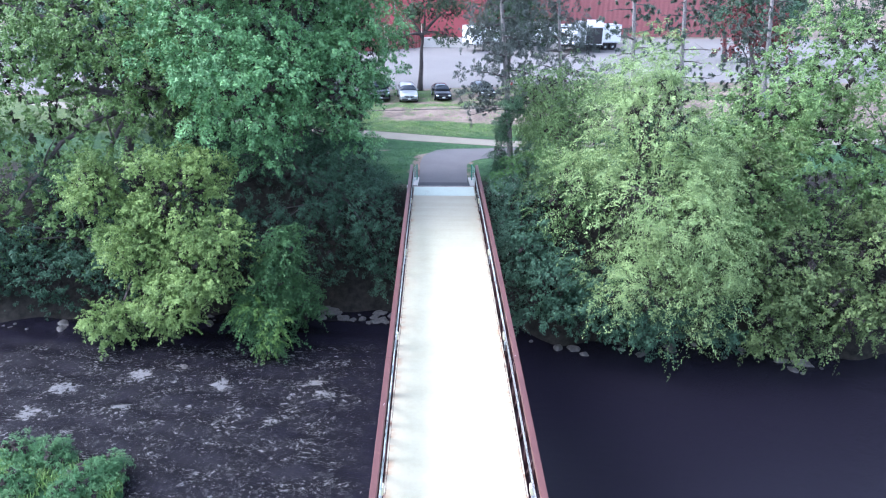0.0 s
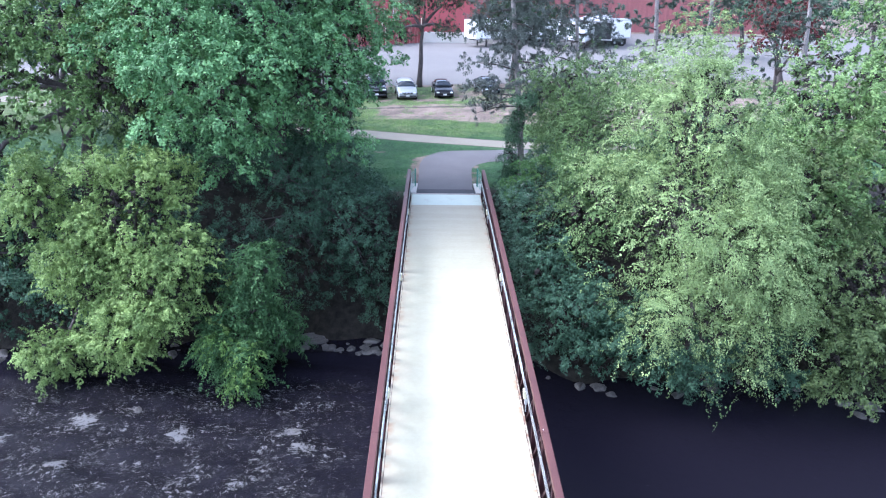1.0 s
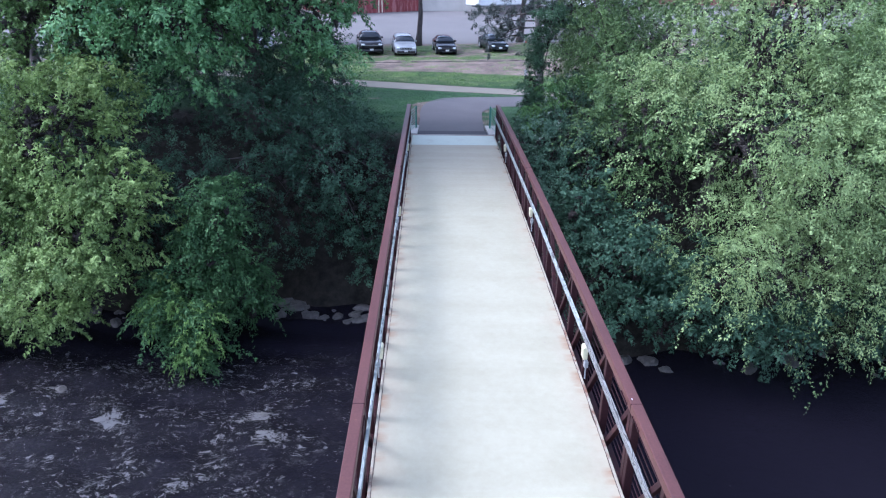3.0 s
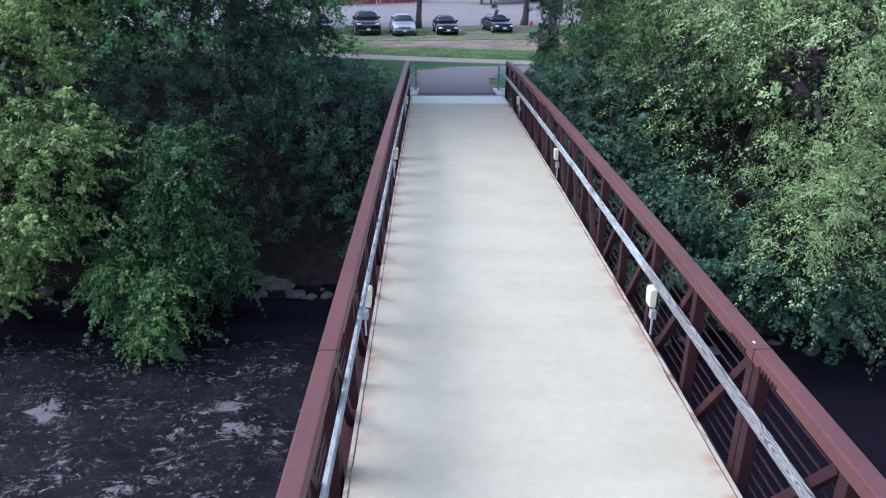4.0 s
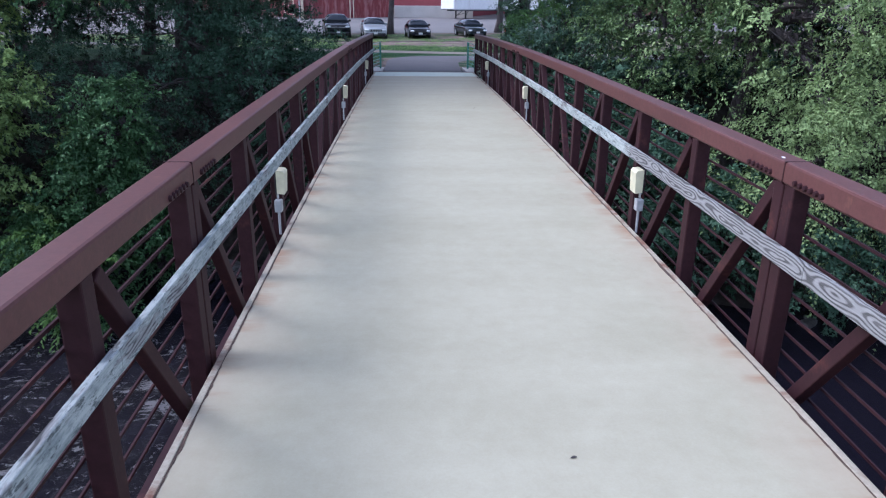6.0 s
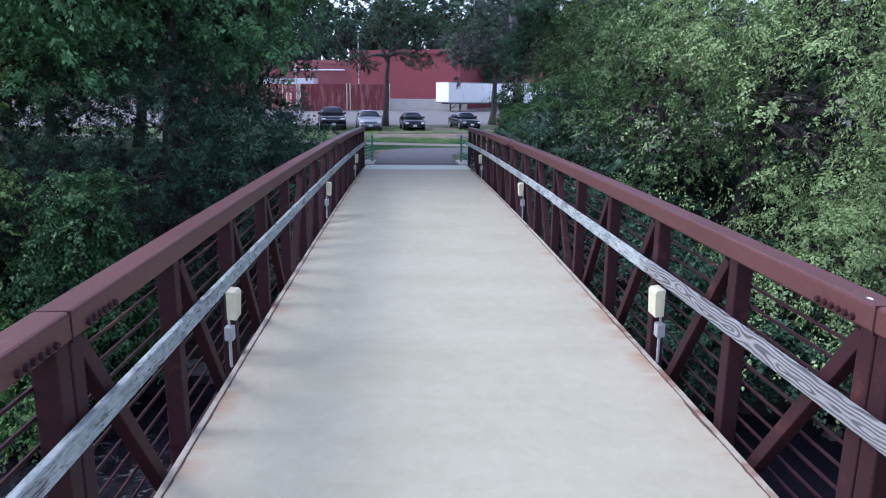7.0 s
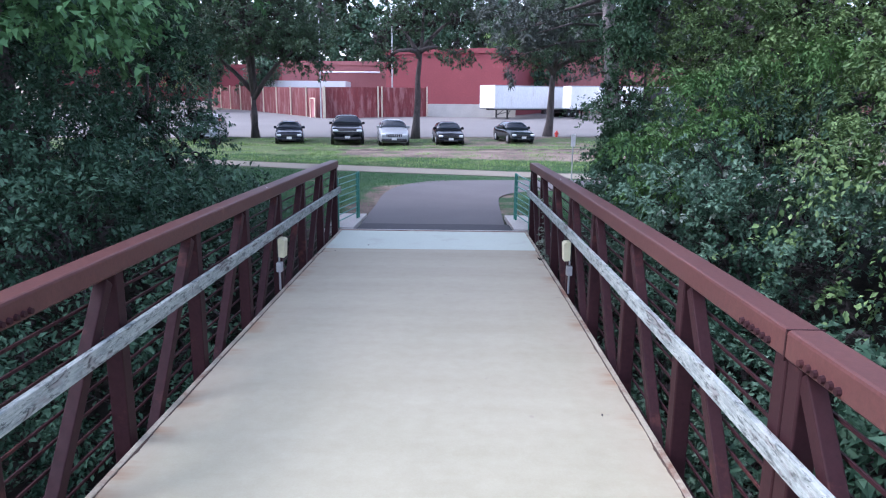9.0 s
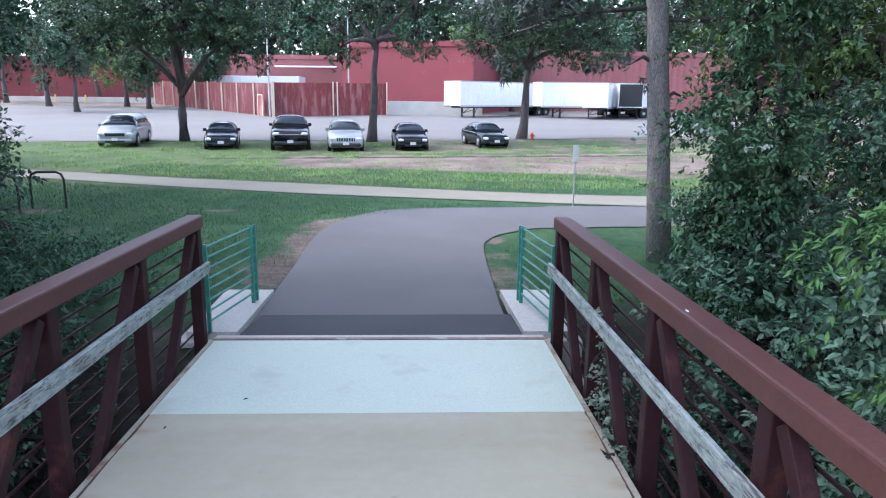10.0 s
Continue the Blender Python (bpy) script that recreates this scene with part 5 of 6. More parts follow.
low_bush = tree("riverside_bush", "bright green bush drooping to the water", "bush", (-8.6, 34.2), [(-8.0, 32.6, -0.7, 0.9, 0.9, 1.3), (-8.3, 32.2, -2.2, 1.0, 1.0, 1.2), (-9.0, 31.2, -3.7, 1.2, 1.1, 1.2), (-7.4, 32.4, -3.4, 1.0, 1.1, 1.2), (-8.3, 30.7, -4.5, 0.7, 0.7, 0.8), (-9.9, 31.7, -3.3, 0.7, 0.8, 0.8)], 48000, 0.105, M_LEAF_MID, 14, 0.09, aspect=0.4, plumes=0.25, plume_len=1.1, per=34, spray=0.55, droop=0.6)
bx, by, bz = low_bush.matrix_world.translation
fronds = [(-9.3, 30.7, -3.0, 0.5, 0.4, 0.4), (-8.2, 30.3, -3.5, 0.45, 0.4, 0.5), (-8.6, 29.9, -4.4, 0.35, 0.3, 0.5), (-9.9, 31.0, -3.3, 0.4, 0.4, 0.4)]
leaf_mesh("frond", [leaves([(x - bx, y - by, z - bz, a, b, c) for x, y, z, a, b, c in fronds], 5200, 0.13, 71, aspect=0.36, per=30, spray=0.6, droop=0.7, gaps=-0.2, thick=0.2)], M_LEAF_FROND, low_bush, "bright yellow-green young fronds")
tree("shrub_thicket", "dense dark green shrubs on the bank beside the bridge", "shrub", (-5, 39.5), [(-5, 37.5, 0, 2.2, 2.3, 2.4), (-4, 36.6, -1.6, 1.5, 1.8, 2), (-3.8, 39.5, -0.8, 1.2, 2.4, 1.8), (-6.8, 36.5, -1.5, 2, 1.8, 2.5), (-3.3, 35.8, -3.4, 0.8, 1.1, 1.3), (-5.8, 39.8, 1.0, 2.2, 2.2, 2), (-9.8, 35.6, -1, 2.4, 2, 3), (-7.5, 37.5, 2, 2.4, 2, 2.6), (-12.5, 36, -2, 2.5, 2, 2.6), (-9, 42.5, 0.8, 2, 1.5, 2.6), (-12, 43, 1, 2.5, 1.5, 2.8), (-15.5, 43.5, 1.5, 2.5, 1.5, 3), (-3.1, 38, -0.7, 0.8, 2.2, 1.5), (-3.1, 40.6, -0.7, 0.7, 1.2, 1.0)], 125000, 0.095, M_LEAF_SHADED, 15, 0.08, per=36, spray=0.5, aspect=0.5, droop=0.3, gaps=0.12, core_share=0.08)
tree("shrub_thicket", "leafy dark shrubs at the lawn's edge", "shrub", (-6.8, 45.2), [(-6.3, 45.0, -0.4, 1.4, 1.6, 0.9), (-8.9, 46.4, 1, 1.3, 1.8, 1.9), (-5, 42.3, -0.3, 1.2, 1.6, 1.3), (-9.5, 48, 0.8, 1.2, 1.4, 1.5), (-7.2, 45.2, 2.0, 0.8, 1.4, 0.7), (-4.4, 43.3, -0.2, 1.0, 1.2, 0.8), (-7.5, 46.2, 4.0, 1.2, 1.4, 1.1), (-9.6, 43.6, 3.2, 2.0, 1.2, 1.6), (-12.6, 44.2, 3.4, 2.4, 1.2, 1.9), (-16, 44.5, 3.6, 2.4, 1.2, 2.0), (-8.0, 46.6, 2.6, 0.9, 1, 0.9), (-7.8, 44.6, 5.0, 1.4, 1.6, 1.2), (-5.3, 42.8, 1.7, 0.9, 1.2, 1.2), (-5.7, 43.4, 3.3, 1.0, 1.2, 1.3)], 100000, 0.085, M_LEAF_SHADED, 16, 0.08, per=32, spray=0.45, aspect=0.5, gaps=0.1, core_share=0.08)
tree("park_tree", "dark shady tree beside the lawn", "tree", (-13.5, 51), [(-12.5, 49.5, 7, 4.2, 4.6, 4.2), (-10.6, 46.5, 5.2, 2.2, 2.6, 2), (-15, 53, 5.5, 4, 4, 4.5), (-12.5, 55, 8.5, 4, 4.5, 4), (-17, 48.5, 2.5, 3.5, 3, 3.2), (-9.6, 50.8, 4.9, 1.9, 2.2, 1.9)], 100000, 0.16, M_LEAF_SHADED, 17, 0.3, per=38, spray=0.65, gaps=0.04, tri=True)
tree("undergrowth", "dark tangled undergrowth on the river bank", "shrub", (-20, 37), [(-17.5, 35, -3, 2.2, 1.8, 2), (-21, 35, -3, 2.6, 1.8, 2.2), (-25, 35, -2.5, 2.8, 2, 2.6), (-29, 35.5, -2, 3, 2, 3), (-16, 37.5, -1, 2.6, 2, 2.4), (-21, 38, 0, 3, 2, 3)], 55000, 0.145, M_LEAF_SHADED, 18, 0.1, per=34, spray=0.55, gaps=0.05, tri=True)
# right bank
tree("silver_maple", "broad light silvery-green maple over the river", "tree", (9.5, 36), [(9.8, 32.6, 5.8, 3.0, 2.8, 3.3), (9.6, 32, 2.5, 3.9, 3.8, 3.4), (11.2, 30.5, 1.2, 2.5, 2.2, 2.7), (9.6, 29.9, -1.2, 3.2, 2.2, 2.0), (12.2, 30.3, -1.8, 2.0, 1.9, 2.2), (9.6, 32.8, 7.0, 1.6, 1.6, 1.7)], 215000, 0.088, M_LEAF_SILVER, 21, 0.28, core_share=0.08, aspect=0.36, spires=60, plumes=0.16, plume_len=1.5, per=48, spray=0.85, droop=0.6, rough=0.24, rise=0.5, thick=0.28, gaps=0.21)
# Lower maple growth split off and given darker leaves to paint its shade.
tree("riverside_bush", "lower growth of the light maple in shade-toned leaves", "bush", (6.5, 33.5), [(5.4, 31.4, -2.0, 2.2, 1.9, 2.3), (7.6, 30.6, -2.8, 2.4, 1.7, 2.0), (4.5, 33.2, -1.2, 1.4, 1.6, 2.2), (10.2, 30.2, -3.4, 2.2, 1.4, 1.6), (12.8, 30.4, -3.4, 1.8, 1.3, 1.6)], 65000, 0.125, M_LEAF_SHADED, 26, 0.1, per=36, spray=0.5, droop=0.3, tri=True)
# Added dark foliage that fills the gaps seen through the maple crown.
tree("shrub_thicket", "added dark filler shrubs behind the light maple", "shrub", (12, 40), [(10.2, 39.5, 1.2, 2.2, 1.5, 2.6), (13, 40, 1.6, 2.5, 1.5, 3), (16.2, 41, 2, 2.5, 1.5, 3.2), (19.5, 41.5, 2, 2.5, 1.5, 3.2), (10.8, 37, 3, 2, 1.5, 2.5)], 60000, 0.15, M_LEAF_SHADED, 28, 0.1, per=34, spray=0.5, gaps=-0.1, tri=True)
tree("bank_tree", "round bright green tree on the river bank", "tree", (17, 40), [(17.5, 37.5, 6, 3.5, 3.5, 4.2), (15.5, 34.5, 2.5, 3, 3, 3.4), (20.5, 37, 3, 4, 4, 5), (25, 36, 3, 4.5, 4, 6), (21.5, 38, 8, 3.2, 3, 3.6)], 115000, 0.155, M_LEAF_OLIVE, 22, 0.28, per=38, spray=0.65, gaps=0.14, tri=True)
tree("riverside_bush", "dull olive bush overhanging the water", "bush", (17, 33.5), [(16.5, 31, -0.5, 2.6, 2.4, 2.8), (18.5, 30, -2.5, 2.4, 2.2, 2.4), (15.6, 29.4, -3.2, 1.6, 1.4, 1.7), (22, 32, -1, 4, 3.5, 4.5), (14.8, 32.8, 2.6, 2.4, 2.2, 2.9)], 95000, 0.122, M_LEAF_DULL, 23, 0.14, per=36, spray=0.6, droop=0.55, gaps=0.16, tri=True)
tree("shrub_thicket", "dense shrubs with pale leaves beside the bridge rail", "shrub", (5.2, 40), [(3.9, 37.5, 0.4, 1.25, 2, 1.7), (3.7, 40, 0.5, 1.1, 1.5, 1.4), (4.6, 36, -0.6, 1.6, 2.2, 2.3), (4.9, 42.4, 0.3, 1.2, 1.4, 1.7), (3.6, 34.6, -2, 1.0, 1.8, 2), (5.4, 39.5, 1.2, 1.8, 2, 2.2), (3.4, 32.6, -3.6, 0.9, 1.4, 1.3), (7, 42, 1, 2, 2.2, 2.5), (2.95, 36, -0.8, 0.7, 2, 1.6), (2.9, 39.3, -0.4, 0.55, 1.4, 1.0)], 150000, 0.07, M_LEAF_HEDGE, 24, 0.08, per=40, spray=0.4, aspect=0.5, droop=0.3, gaps=0.32, core_share=0.04, rosettes=0.55, glints=0.07)
tree("bank_tree", "leafy green tree close to the bridge end", "tree", (8, 41.5), [(6.6, 40, 3.4, 2.2, 2.6, 2.4), (9, 38.5, 4, 3, 3, 3.2), (8.4, 42.5, 3.5, 2.6, 2.4, 3), (5.9, 43.2, 2.4, 1.2, 1.6, 2.2), (6.3, 44.0, 4.2, 1.3, 1.4, 1.6), (7.4, 44.6, 1.6, 1.4, 1.5, 1.9), (7.5, 43, 6, 1.8, 1.8, 1.8), (5.5, 43.6, 0.9, 0.7, 0.9, 1.1), (5.3, 44.8, 1.2, 0.8, 0.9, 1.3), (5.25, 44.9, 3.2, 0.8, 0.9, 1.3), (5.4, 45, 5.0, 1.1, 1, 1.2), (6.6, 45.6, 3, 1.4, 1.2, 2), (5.4, 40.5, 6.2, 1.7, 1.5, 1.5), (6.3, 33.8, 1.9, 2.2, 2.4, 2.6), (6.4, 36.5, 2.6, 2.0, 2.0, 2.2)], 190000, 0.078, M_LEAF_ELDER, 25, 0.2, plumes=0.14, plume_len=0.9, per=38, spray=0.5, aspect=0.44, droop=0.5, gaps=0.28, core_share=0.05, rosettes=0.5)
# Foliage column placed to fit the camera's view, hiding the pine trunk.
tree("sapling", "slim dark sapling placed to screen the pine trunk from view", "tree", (3.4, 40.1), [(3.22, 40, 0.7, 0.5, 0.6, 0.6), (3.17, 40, 1.6, 0.5, 0.55, 0.65), (3.19, 40, 2.5, 0.5, 0.55, 0.65), (3.27, 40, 3.4, 0.5, 0.55, 0.65), (3.5, 40.1, 4.3, 0.55, 0.6, 0.65), (3.95, 40.2, 5.2, 0.8, 0.8, 0.7)], 40000, 0.056, M_LEAF_TEAL, 27, 0.04, per=30, spray=0.33, aspect=0.46, droop=0.45, gaps=-0.05, puff=6, rosettes=0.6, glints=0.04)
tree("sumac", "young tree with long drooping yellow-green fronds", "tree", (4.6, 37.7), [(2.75, 37.4, 2.0, 0.28, 0.3, 0.12), (3.15, 37.4, 2.15, 0.3, 0.3, 0.13), (3.6, 37.5, 2.25, 0.3, 0.3, 0.13), (4.05, 37.5, 2.3, 0.3, 0.3, 0.14), (3.4, 37.6, 2.75, 0.28, 0.3, 0.12), (3.85, 37.6, 2.85, 0.3, 0.3, 0.13), (4.4, 37.7, 2.95, 0.35, 0.3, 0.15), (2.8, 37.1, 1.35, 0.25, 0.25, 0.12), (3.2, 37.2, 1.5, 0.3, 0.3, 0.12), (5.4, 37.5, 3.2, 0.5, 0.5, 0.2), (6.2, 37.0, 2.6, 0.5, 0.5, 0.2)], 9000, 0.085, M_LEAF_SUMAC, 29, 0.03, per=26, spray=0.36, aspect=0.32, droop=0.75, gaps=-0.1, puff=2, core_share=0.0)


def pine(base, h, r0, first, reach, count, seed, label, group, size=0.17, needle=None, low=()):
    """A bare-stemmed pine: limbs with flat tufts of needles, some of them dead."""
    rnd = random.Random(seed)
    lobes = []
    x, y = base
    z = height(x, y)
    e = thing("pine_tree", label, "tree", (x, y, z), group)
    pts = [(0.03 * math.sin(i + seed) - 0.1 * h * i / 7, 0.03 * math.cos(i * 1.3 + seed), -0.3 + (h + 0.3) * i / 7) for i in range(8)]
    part("trunk", tube(pts, [r0 * (1.06 if i == 0 else 1 - 0.09 * i) for i in range(8)], 14), M_PINEBARK, e, smooth=True)
    for z0, deg, ln, fall in low:
        root = Vector((-0.1 * z0, 0, z0))
        tip = root + Vector((math.cos(radians(deg)) * ln, math.sin(radians(deg)) * ln, fall))
        part("limb", tube([root, root.lerp(tip, 0.5) + Vector((0, 0, 0.15)), tip], [0.045, 0.03, 0.008], 6), M_BARK, e, smooth=True)
        for q in range(max(1, int(ln * 4))):
            c = root.lerp(tip, 0.45 + 0.55 * rnd.random())
            lobes.append((c.x + rnd.uniform(-0.2, 0.2), c.y + rnd.uniform(-0.3, 0.3), c.z + rnd.uniform(-0.3, 0.1), 0.3, 0.3, 0.22))
    zz, k = first, 0
    while zz < h - 0.3:
        a = k * 2.4 + rnd.uniform(-0.4, 0.4)
        f = (zz - first) / (h - first)
        ln = reach * (1 - 0.75 * f) * rnd.uniform(0.6, 1.1)
        lx = -0.1 * zz
        tip = Vector((lx + math.cos(a) * ln, math.sin(a) * ln, zz + ln * rnd.uniform(-0.2, 0.25)))
        root = Vector((lx, 0, zz))
        bm = tube([root, root.lerp(tip, 0.5) + Vector((0, 0, 0.1)), tip], [0.05 + 0.02 * (1 - f), 0.035, 0.01], 6)
        for q in range(3):
            c = root.lerp(tip, rnd.uniform(0.4, 0.9))
            w = Vector((rnd.uniform(-1, 1), rnd.uniform(-1, 1), rnd.uniform(-0.2, 0.5))) * ln * 0.4
            tube([c, c + w], [0.018, 0.006], 4, bm)
            lobes.append((*(c + w), 0.6, 0.6, 0.4))
        lobes.append((*tip, 0.85, 0.85, 0.5))
        part("limb", bm, M_BARK, e, smooth=True)
        zz += rnd.uniform(0.28, 0.5)
        k += 1
    leaf_mesh("crown", [leaves(lobes, count, size, seed, aspect=0.26, per=60, spray=0.42, droop=0.1, gaps=0.0, rough=0.3, tri=True)], needle or M_NEEDLE, e)
    return e


pine((4.56, 45.5), 14, 0.205, 4.6, 3.3, 85000, 31, "tall grey-green pine with a bare trunk", "pines by the path", low=((4.1, 175, 2.5, -0.5), (4.4, 205, 2.2, -0.3), (4.7, 150, 2.6, -0.4), (3.2, 195, 0.55, 0.0), (3.9, -20, 1.8, -0.3), (4.4, 30, 2.2, -0.2), (2.6, 10, 0.5, 0.1)))
pine((8.4, 47.6), 13, 0.17, 3.0, 3.4, 60000, 32, "sparse grey-green pine with dead twigs", "pines by the path")
pine((15.5, 56), 16, 0.22, 3.0, 3.8, 19000, 33, "dark pine behind the bank trees", "pines by the path", 0.3, M_NEEDLE_DARK)
pine((20, 58), 16, 0.22, 2.5, 3.8, 19000, 34, "dark pine behind the bank trees", "pines by the path", 0.3, M_NEEDLE_DARK)
pine((25, 54), 15, 0.22, 2.5, 4.0, 19000, 35, "dark pine behind the bank trees", "pines by the path", 0.3, M_NEEDLE_DARK)
tree("plum_tree", "red-leaved tree near the car park", "tree", (28.5, 66), [(28.5, 66, 7.6, 2.8, 2.6, 2.6), (26.8, 65, 6.2, 1.8, 1.8, 1.6), (30.2, 65.4, 6.0, 1.6, 1.6, 1.6)], 9000, 0.2, M_LEAF_RED, 36, 0.2, group="trees by the car park", tri=True)
# car park trees
tree("shade_tree", "round green shade tree at the car park edge", "tree", (-13.25, 76.4), [(-13.3, 76.4, 8.2, 5.2, 5, 3.6), (-17, 75.8, 6.0, 2.6, 3, 2), (-10, 75.8, 5.8, 2.8, 3, 1.7), (-12.8, 74, 6.4, 3, 2.4, 1.9), (-13.4, 76.8, 11, 4, 4, 3)], 85000, 0.16, M_LEAF_LOT, 41, 0.31, fork=(1, 3), per=36, spray=0.6, group="trees by the car park", gaps=0.12, tri=True)
tree("shade_tree", "thin-crowned tree with reddish branches among parked cars", "tree", (-2.2, 77.3), [(-1.6, 77, 8.5, 3.2, 3.2, 2.6), (-4.2, 76.5, 5.2, 1.5, 1.5, 1.1), (0.6, 76.6, 5.6, 1.6, 1.6, 1.2), (-3.2, 77.5, 7.4, 1.8, 1.8, 1.4), (0.8, 77.4, 8.2, 1.8, 1.8, 1.5)], 46000, 0.13, M_LEAF_LOT, 42, 0.3, per=34, spray=0.5, group="trees by the car park", gaps=0.28, tri=True, fork=(3, 6))
tree("shade_tree", "dark spreading tree at the car park edge", "tree", (7.5, 80.6), [(7.9, 80, 8, 4, 4, 3), (5.0, 79.6, 6.0, 2.6, 2.6, 1.7), (11.6, 80, 5.8, 2.6, 2.6, 1.8), (8.4, 78, 6.2, 2.6, 2.2, 1.6)], 70000, 0.13, M_LEAF_LOT, 43, 0.34, fork=(3, 5), tri=True, per=34, spray=0.55, group="trees by the car park", lean=(0.1, 0))
hyd = thing("hydrant", "small red hydrant at the foot of a tree", "hydrant", lot_at(8.1, 80.0))
part("barrel", cyl((0, 0, 0), (0, 0, 0.34), 0.1, 0.09), M_REDPAINT, hyd)
part("bonnet", cyl((0, 0, 0.34), (0, 0, 0.46), 0.12, 0.03), M_REDPAINT, hyd)
part("outlet", cyl((-0.16, 0, 0.24), (0.16, 0, 0.24), 0.05), M_REDPAINT, hyd)

# far trees
NEAR_WOODS = [(-26, 56, 13), (-23, 62, 12), (-30, 61, 13), (-21, 53.5, 10), (-32, 122, 9), (-37, 128, 10), (-27.5, 131, 8), (8.5, 128, 12), (13, 126, 10)]
TALL_WOODS = [(-17, 190, 30), (-32, 194, 30), (-2, 196, 31), (12, 194, 30), (26, 196, 31), (-48, 198, 30), (40, 198, 30), (-66, 196, 28), (55, 198, 30), (-80, 190, 28), (72, 196, 28), (-50, 150, 20), (-40, 160, 22), (-24, 172, 26), (-9, 178, 27), (4, 182, 28), (16, 178, 27), (29, 182, 28), (42, 186, 28), (56, 182, 27), (-38, 176, 26), (-52, 170, 25), (70, 180, 27)]
LOW_WOODS = [(-70, 150, 16), (-58, 138, 15), (-46, 126, 13), (-36, 112, 11), (-30, 182, 22), (-44, 186, 24), (-16, 160, 20), (-3, 162, 23), (9, 166, 21), (22, 170, 24), (35, 168, 20), (48, 172, 23), (62, 165, 22), (78, 168, 22), (-62, 182, 24), (-85, 170, 22), (40, 100, 14), (52, 92, 15), (-58, 100, 15), (34, 76, 13), (-34, 68, 13), (-42, 56, 14), (40, 52, 15)]
FAR = NEAR_WOODS + TALL_WOODS + LOW_WOODS
for i, (x, y, h) in enumerate(FAR):
    rr = random.Random(100 + i)
    z = height(x, y)
    lob = [(x, y, z + h * 0.62, h * 0.3, h * 0.3, h * 0.36)]
    for k in range(5):
        a = k * 1.26 + rr.random()
        lob.append((x + math.cos(a) * h * 0.24, y + math.sin(a) * h * 0.24, z + h * rr.uniform(0.35, 0.75), h * 0.2, h * 0.2, h * 0.2))
    tree("far_tree", "tall leafy green tree behind the buildings", "tree", (x, y), lob, 11000 if y < 150 else 4600, 0.27 if y < 150 else 0.03 * h + 0.1, M_LEAF_OLIVE if (x, y) in ((-37, 128), (8.5, 128)) else (M_LEAF_SHADED, M_LEAF_LOT, M_LEAF_SHADED)[i % 3], 200 + i, 0.35, limbs=False, puff=0, group="background trees", per=30, spray=1.0, gaps=-0.1, tri=True)

rw = random.Random(77)
lob = []
for k in range(90):
    x = -130 + k * 3.0
    lob.append((x, 212 + rw.uniform(-5, 5), rw.uniform(5, 30), rw.uniform(4, 7), 4, rw.uniform(5, 8)))
woods = leaf_mesh("woods", [leaves(lob, 60000, 1.15, 300, aspect=0.8, per=20, spray=1.6, gaps=-0.2, rough=0.2, tri=True)], M_LEAF_LOT, None)
fill = leaves([(l[0], l[1] + 3, l[2], l[3] * 0.9, 3, l[5] * 0.9) for l in lob], 14000, 3.2, 301, aspect=0.9, per=20, spray=2.0, gaps=-0.2, rough=0.2)
leaf_mesh("deep_woods", [fill], M_LEAF_LOT, woods)
tagged(woods, "dense dark green woods behind the buildings", "woods", kind="stuff")

# ---- rocks and grass ----
def rock_mesh(seed):
    bm = bmesh.new()
    bmesh.ops.create_icosphere(bm, subdivisions=2, radius=1)
    for v in bm.verts:
        n = noise.noise(v.co * 1.3 + Vector((seed * 7.1, 0, 0)))
        v.co *= 1 + 0.45 * n
        v.co.z *= 0.6
    me = bpy.data.meshes.new("river_rock")
    bm.to_mesh(me)
    bm.free()
    me.materials.append(M_ROCK)
    return me


ROCKS = [rock_mesh(i) for i in range(6)]
rr = random.Random(3)
for i in range(90):
    x = rr.uniform(-24, 20) if i > 30 else rr.uniform(-7, -2)
    y = shore_far(x) + rr.uniform(-0.7, 0.5)
    s = 0.09 + 0.25 * rr.random() ** 2
    o = new("river_rock", ROCKS[i % 6])
    o.matrix_world = pose(x, y, max(WATER - 0.02, height(x, y) + 0.05), 0, 0, rr.uniform(0, 360)) @ Matrix.Diagonal((s * rr.uniform(1, 1.6), s, s, 1))
    tagged(o, "grey stone at the water's edge", "rock", "stones along the bank")
for cx, cy, r, a in RAPIDS:
    o = new("river_rock", ROCKS[int(cx * 7) % 6])
    o.matrix_world = pose(cx + 0.2, cy + 0.15, WATER - 0.06, 0, 0, cx * 50) @ Matrix.Diagonal((r * 0.45, r * 0.4, r * 0.3, 1))
    tagged(o, "wet boulder breaking the river surface", "rock", "boulders in the riffle")


def grass(name, spots, h, seed, label, mat=None):
    """Blades as thin folded diamonds standing on the ground."""
    r = np.random.RandomState(seed)
    p = np.array(spots)
    n = len(p)
    s = h * r.uniform(0.5, 1.3, n)
    a = r.uniform(0, 6.28, n)
    tip = p + np.stack((np.cos(a) * s * 0.5, np.sin(a) * s * 0.5, s), 1)
    sd = np.stack((-np.sin(a), np.cos(a), np.zeros(n)), 1) * (s * 0.09)[:, None]
    o = leaf_mesh(name, [np.stack((p - sd, p + sd, tip), 1)], mat or M_GRASS_BLADE, None)
    return tagged(o, label, "grass", kind="stuff")


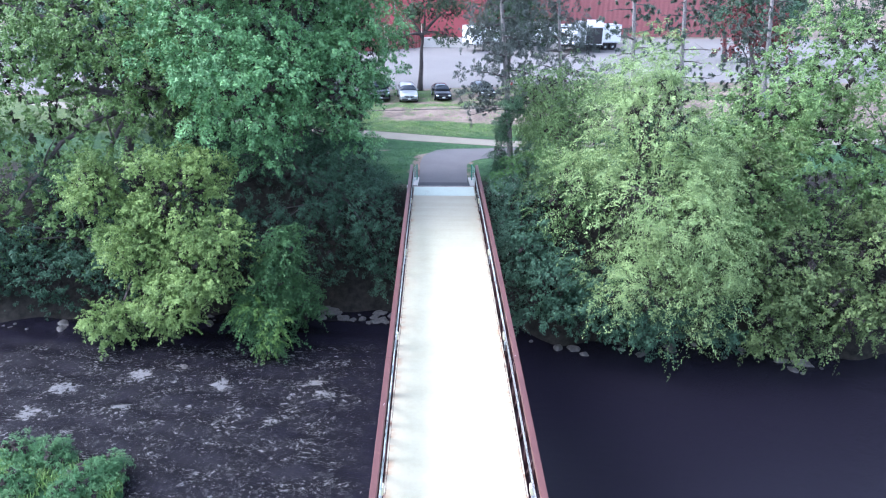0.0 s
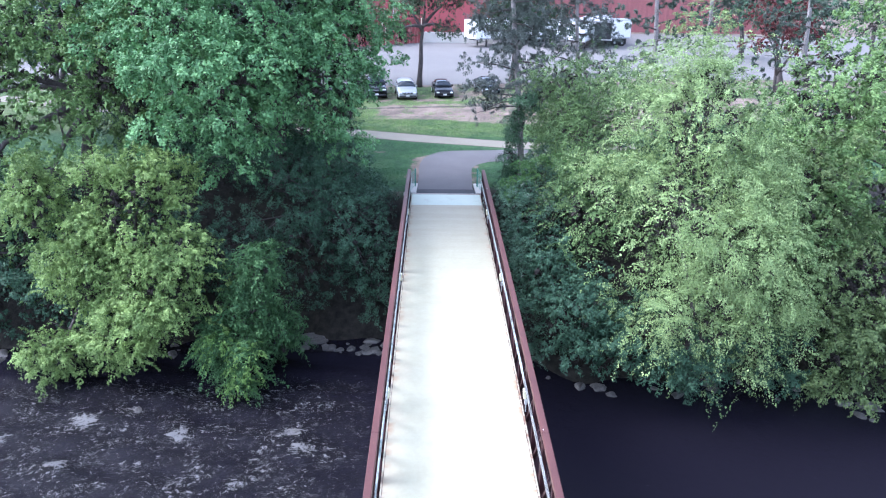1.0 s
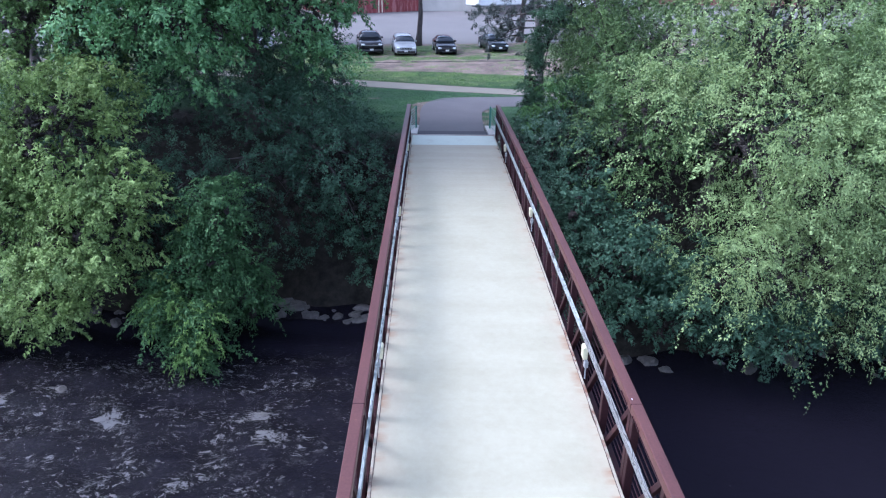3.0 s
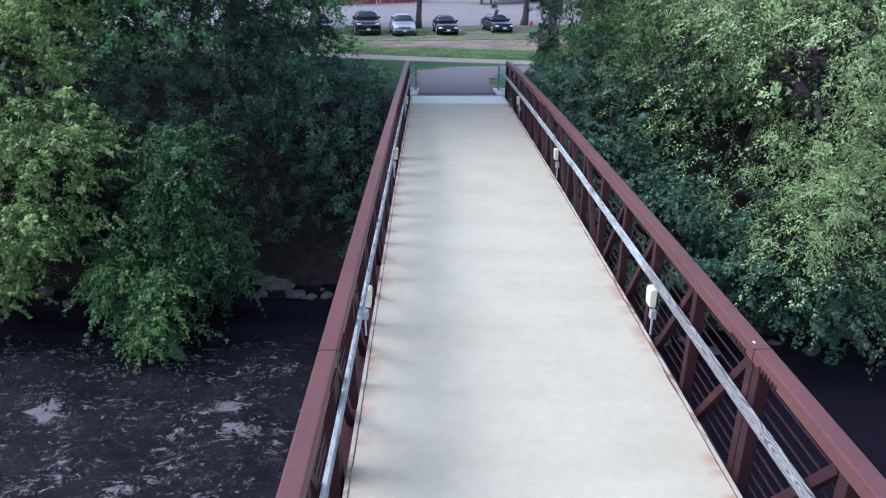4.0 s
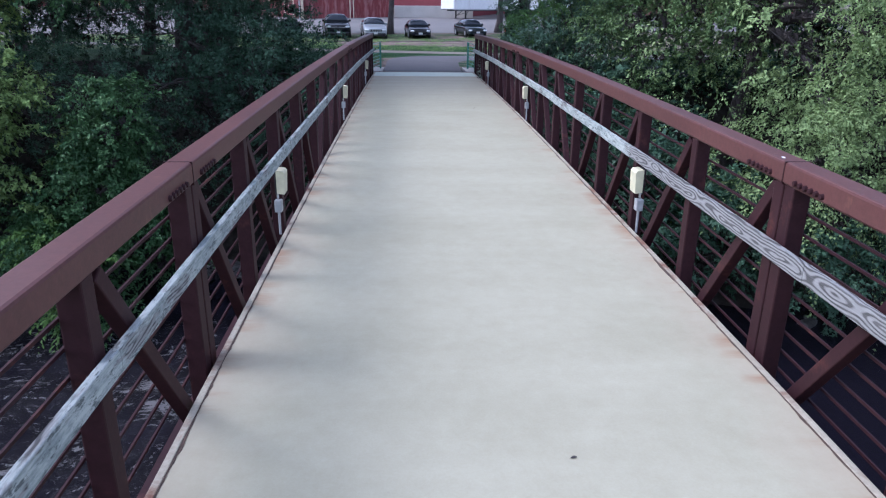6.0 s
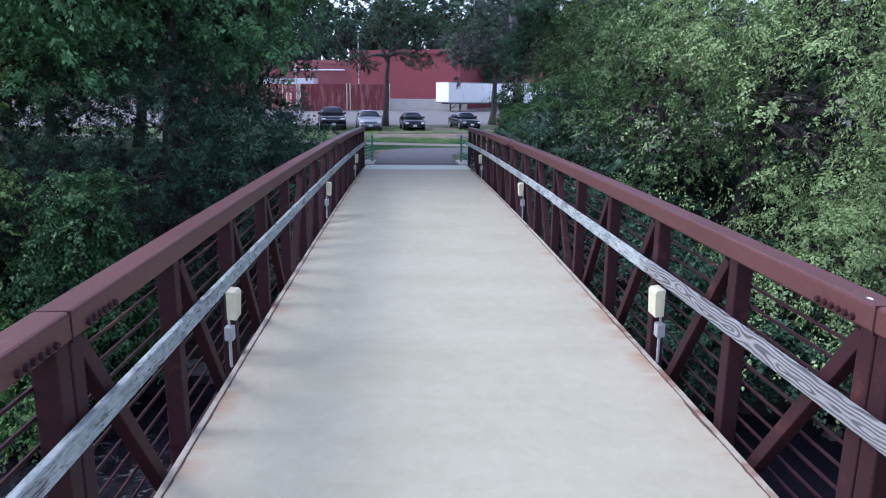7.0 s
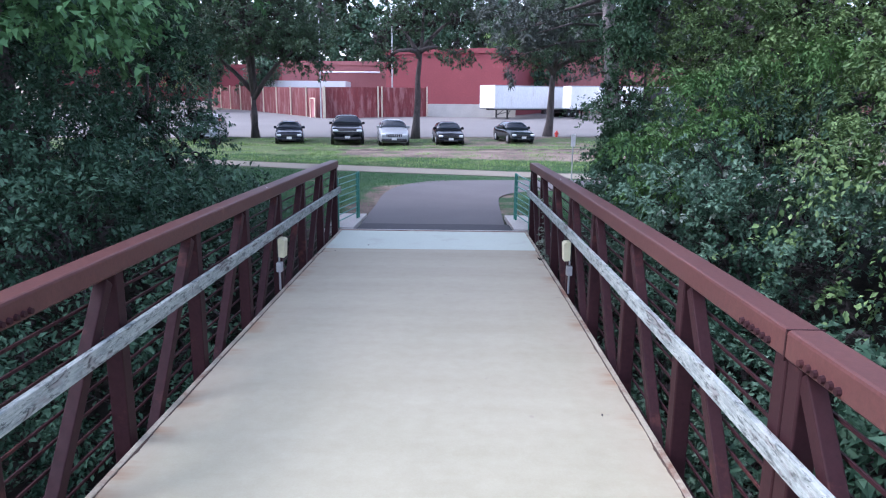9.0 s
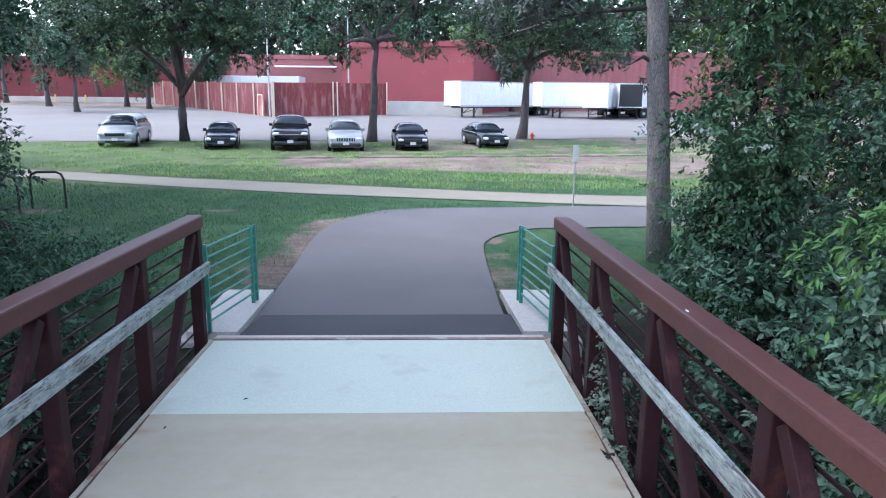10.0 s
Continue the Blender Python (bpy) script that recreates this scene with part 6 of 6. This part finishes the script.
rr = random.Random(8)
spots = []
while len(spots) < 22000:
    x, y = rr.uniform(-6, 7), 43.2 + 3.6 * rr.random() ** 1.3
    if -1.75 < x < 1.75 + max(0, y - 47) * 4 and y < 53:
        continue
    if x > 1.4 and 47.5 < y < 53:
        continue
    mid = 54.15 - 0.33 * x if x < 4.7 else 52.6
    if mid - 1.5 < y < mid + 1.4:
        continue
    if bare(x, y) + rr.uniform(-0.2, 0.2) > 0.4:
        continue
    spots.append((x, y, height(x, y) - 0.01))
grass("grass", spots, 0.05, 1, "short mown green lawn grass")
spots = []
while len(spots) < 60000:
    x, y = rr.uniform(-11, 8), rr.uniform(45, 63)
    mid = 54.15 - 0.33 * x if x < 4.7 else 52.6
    edge = -1.57 + 0.6 * max(0.0, y - 48.6) ** 1.6
    if mid - 1.5 < y < mid + 1.4 or (edge - 0.15 < x and 45 < y < mid):
        continue
    if bare(x, y) + rr.uniform(-0.2, 0.2) > 0.4 or noise.noise(Vector((x * 0.9, y * 0.9, 1.0))) < rr.uniform(-0.9, 0.1):
        continue
    spots.append((x, y, height(x, y) - 0.01))
grass("grass", spots, 0.07, 3, "uneven green grass beside the footpath")
spots = []
while len(spots) < 26000:
    x, y = rr.uniform(-24, 20), 55.5 + 20 * rr.random()
    if y < (54.15 - 0.33 * x if x < 4.7 else 52.6) + 1.7 or y > lot_edge(x) - 0.3:
        continue
    if bare(x, y) * 0.5 + rr.uniform(0, 0.25) > noise.noise(Vector((x * 0.55, y * 0.8, 6.0))) + 0.12:
        continue
    spots.append((x, y, height(x, y) - 0.01))
grass("rough_grass", spots, 0.12, 4, "patchy rough grass before the car park", M_GRASS_TALL)
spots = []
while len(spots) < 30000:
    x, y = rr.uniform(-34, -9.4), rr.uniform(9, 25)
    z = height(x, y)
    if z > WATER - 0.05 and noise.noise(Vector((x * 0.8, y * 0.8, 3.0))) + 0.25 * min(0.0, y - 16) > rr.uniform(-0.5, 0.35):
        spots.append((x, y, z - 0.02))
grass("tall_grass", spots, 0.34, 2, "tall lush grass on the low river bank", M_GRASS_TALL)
for k, (x, y, r) in enumerate([(-16.51, 22.53, 0.75), (-15.26, 22.2, 0.7), (-13.21, 20.79, 0.7), (-12.77, 21.4, 0.6), (-13.47, 20.07, 0.55), (-15.77, 20.64, 0.6)]):
    tree("bank_shrub", "low leafy green clump on the grassy river bank", "shrub", (x, y), [(x, y, -4.75, r, r, r * 0.75), (x + 0.5 * r, y - 0.5 * r, -4.9, r * 0.7, r * 0.7, r * 0.5)], 5200, 0.13, M_GRASS_LUSH, 500 + k, 0.03, limbs=False, group="clumps on the near bank", aspect=0.24, per=22, spray=0.4, droop=0.5, puff=8)
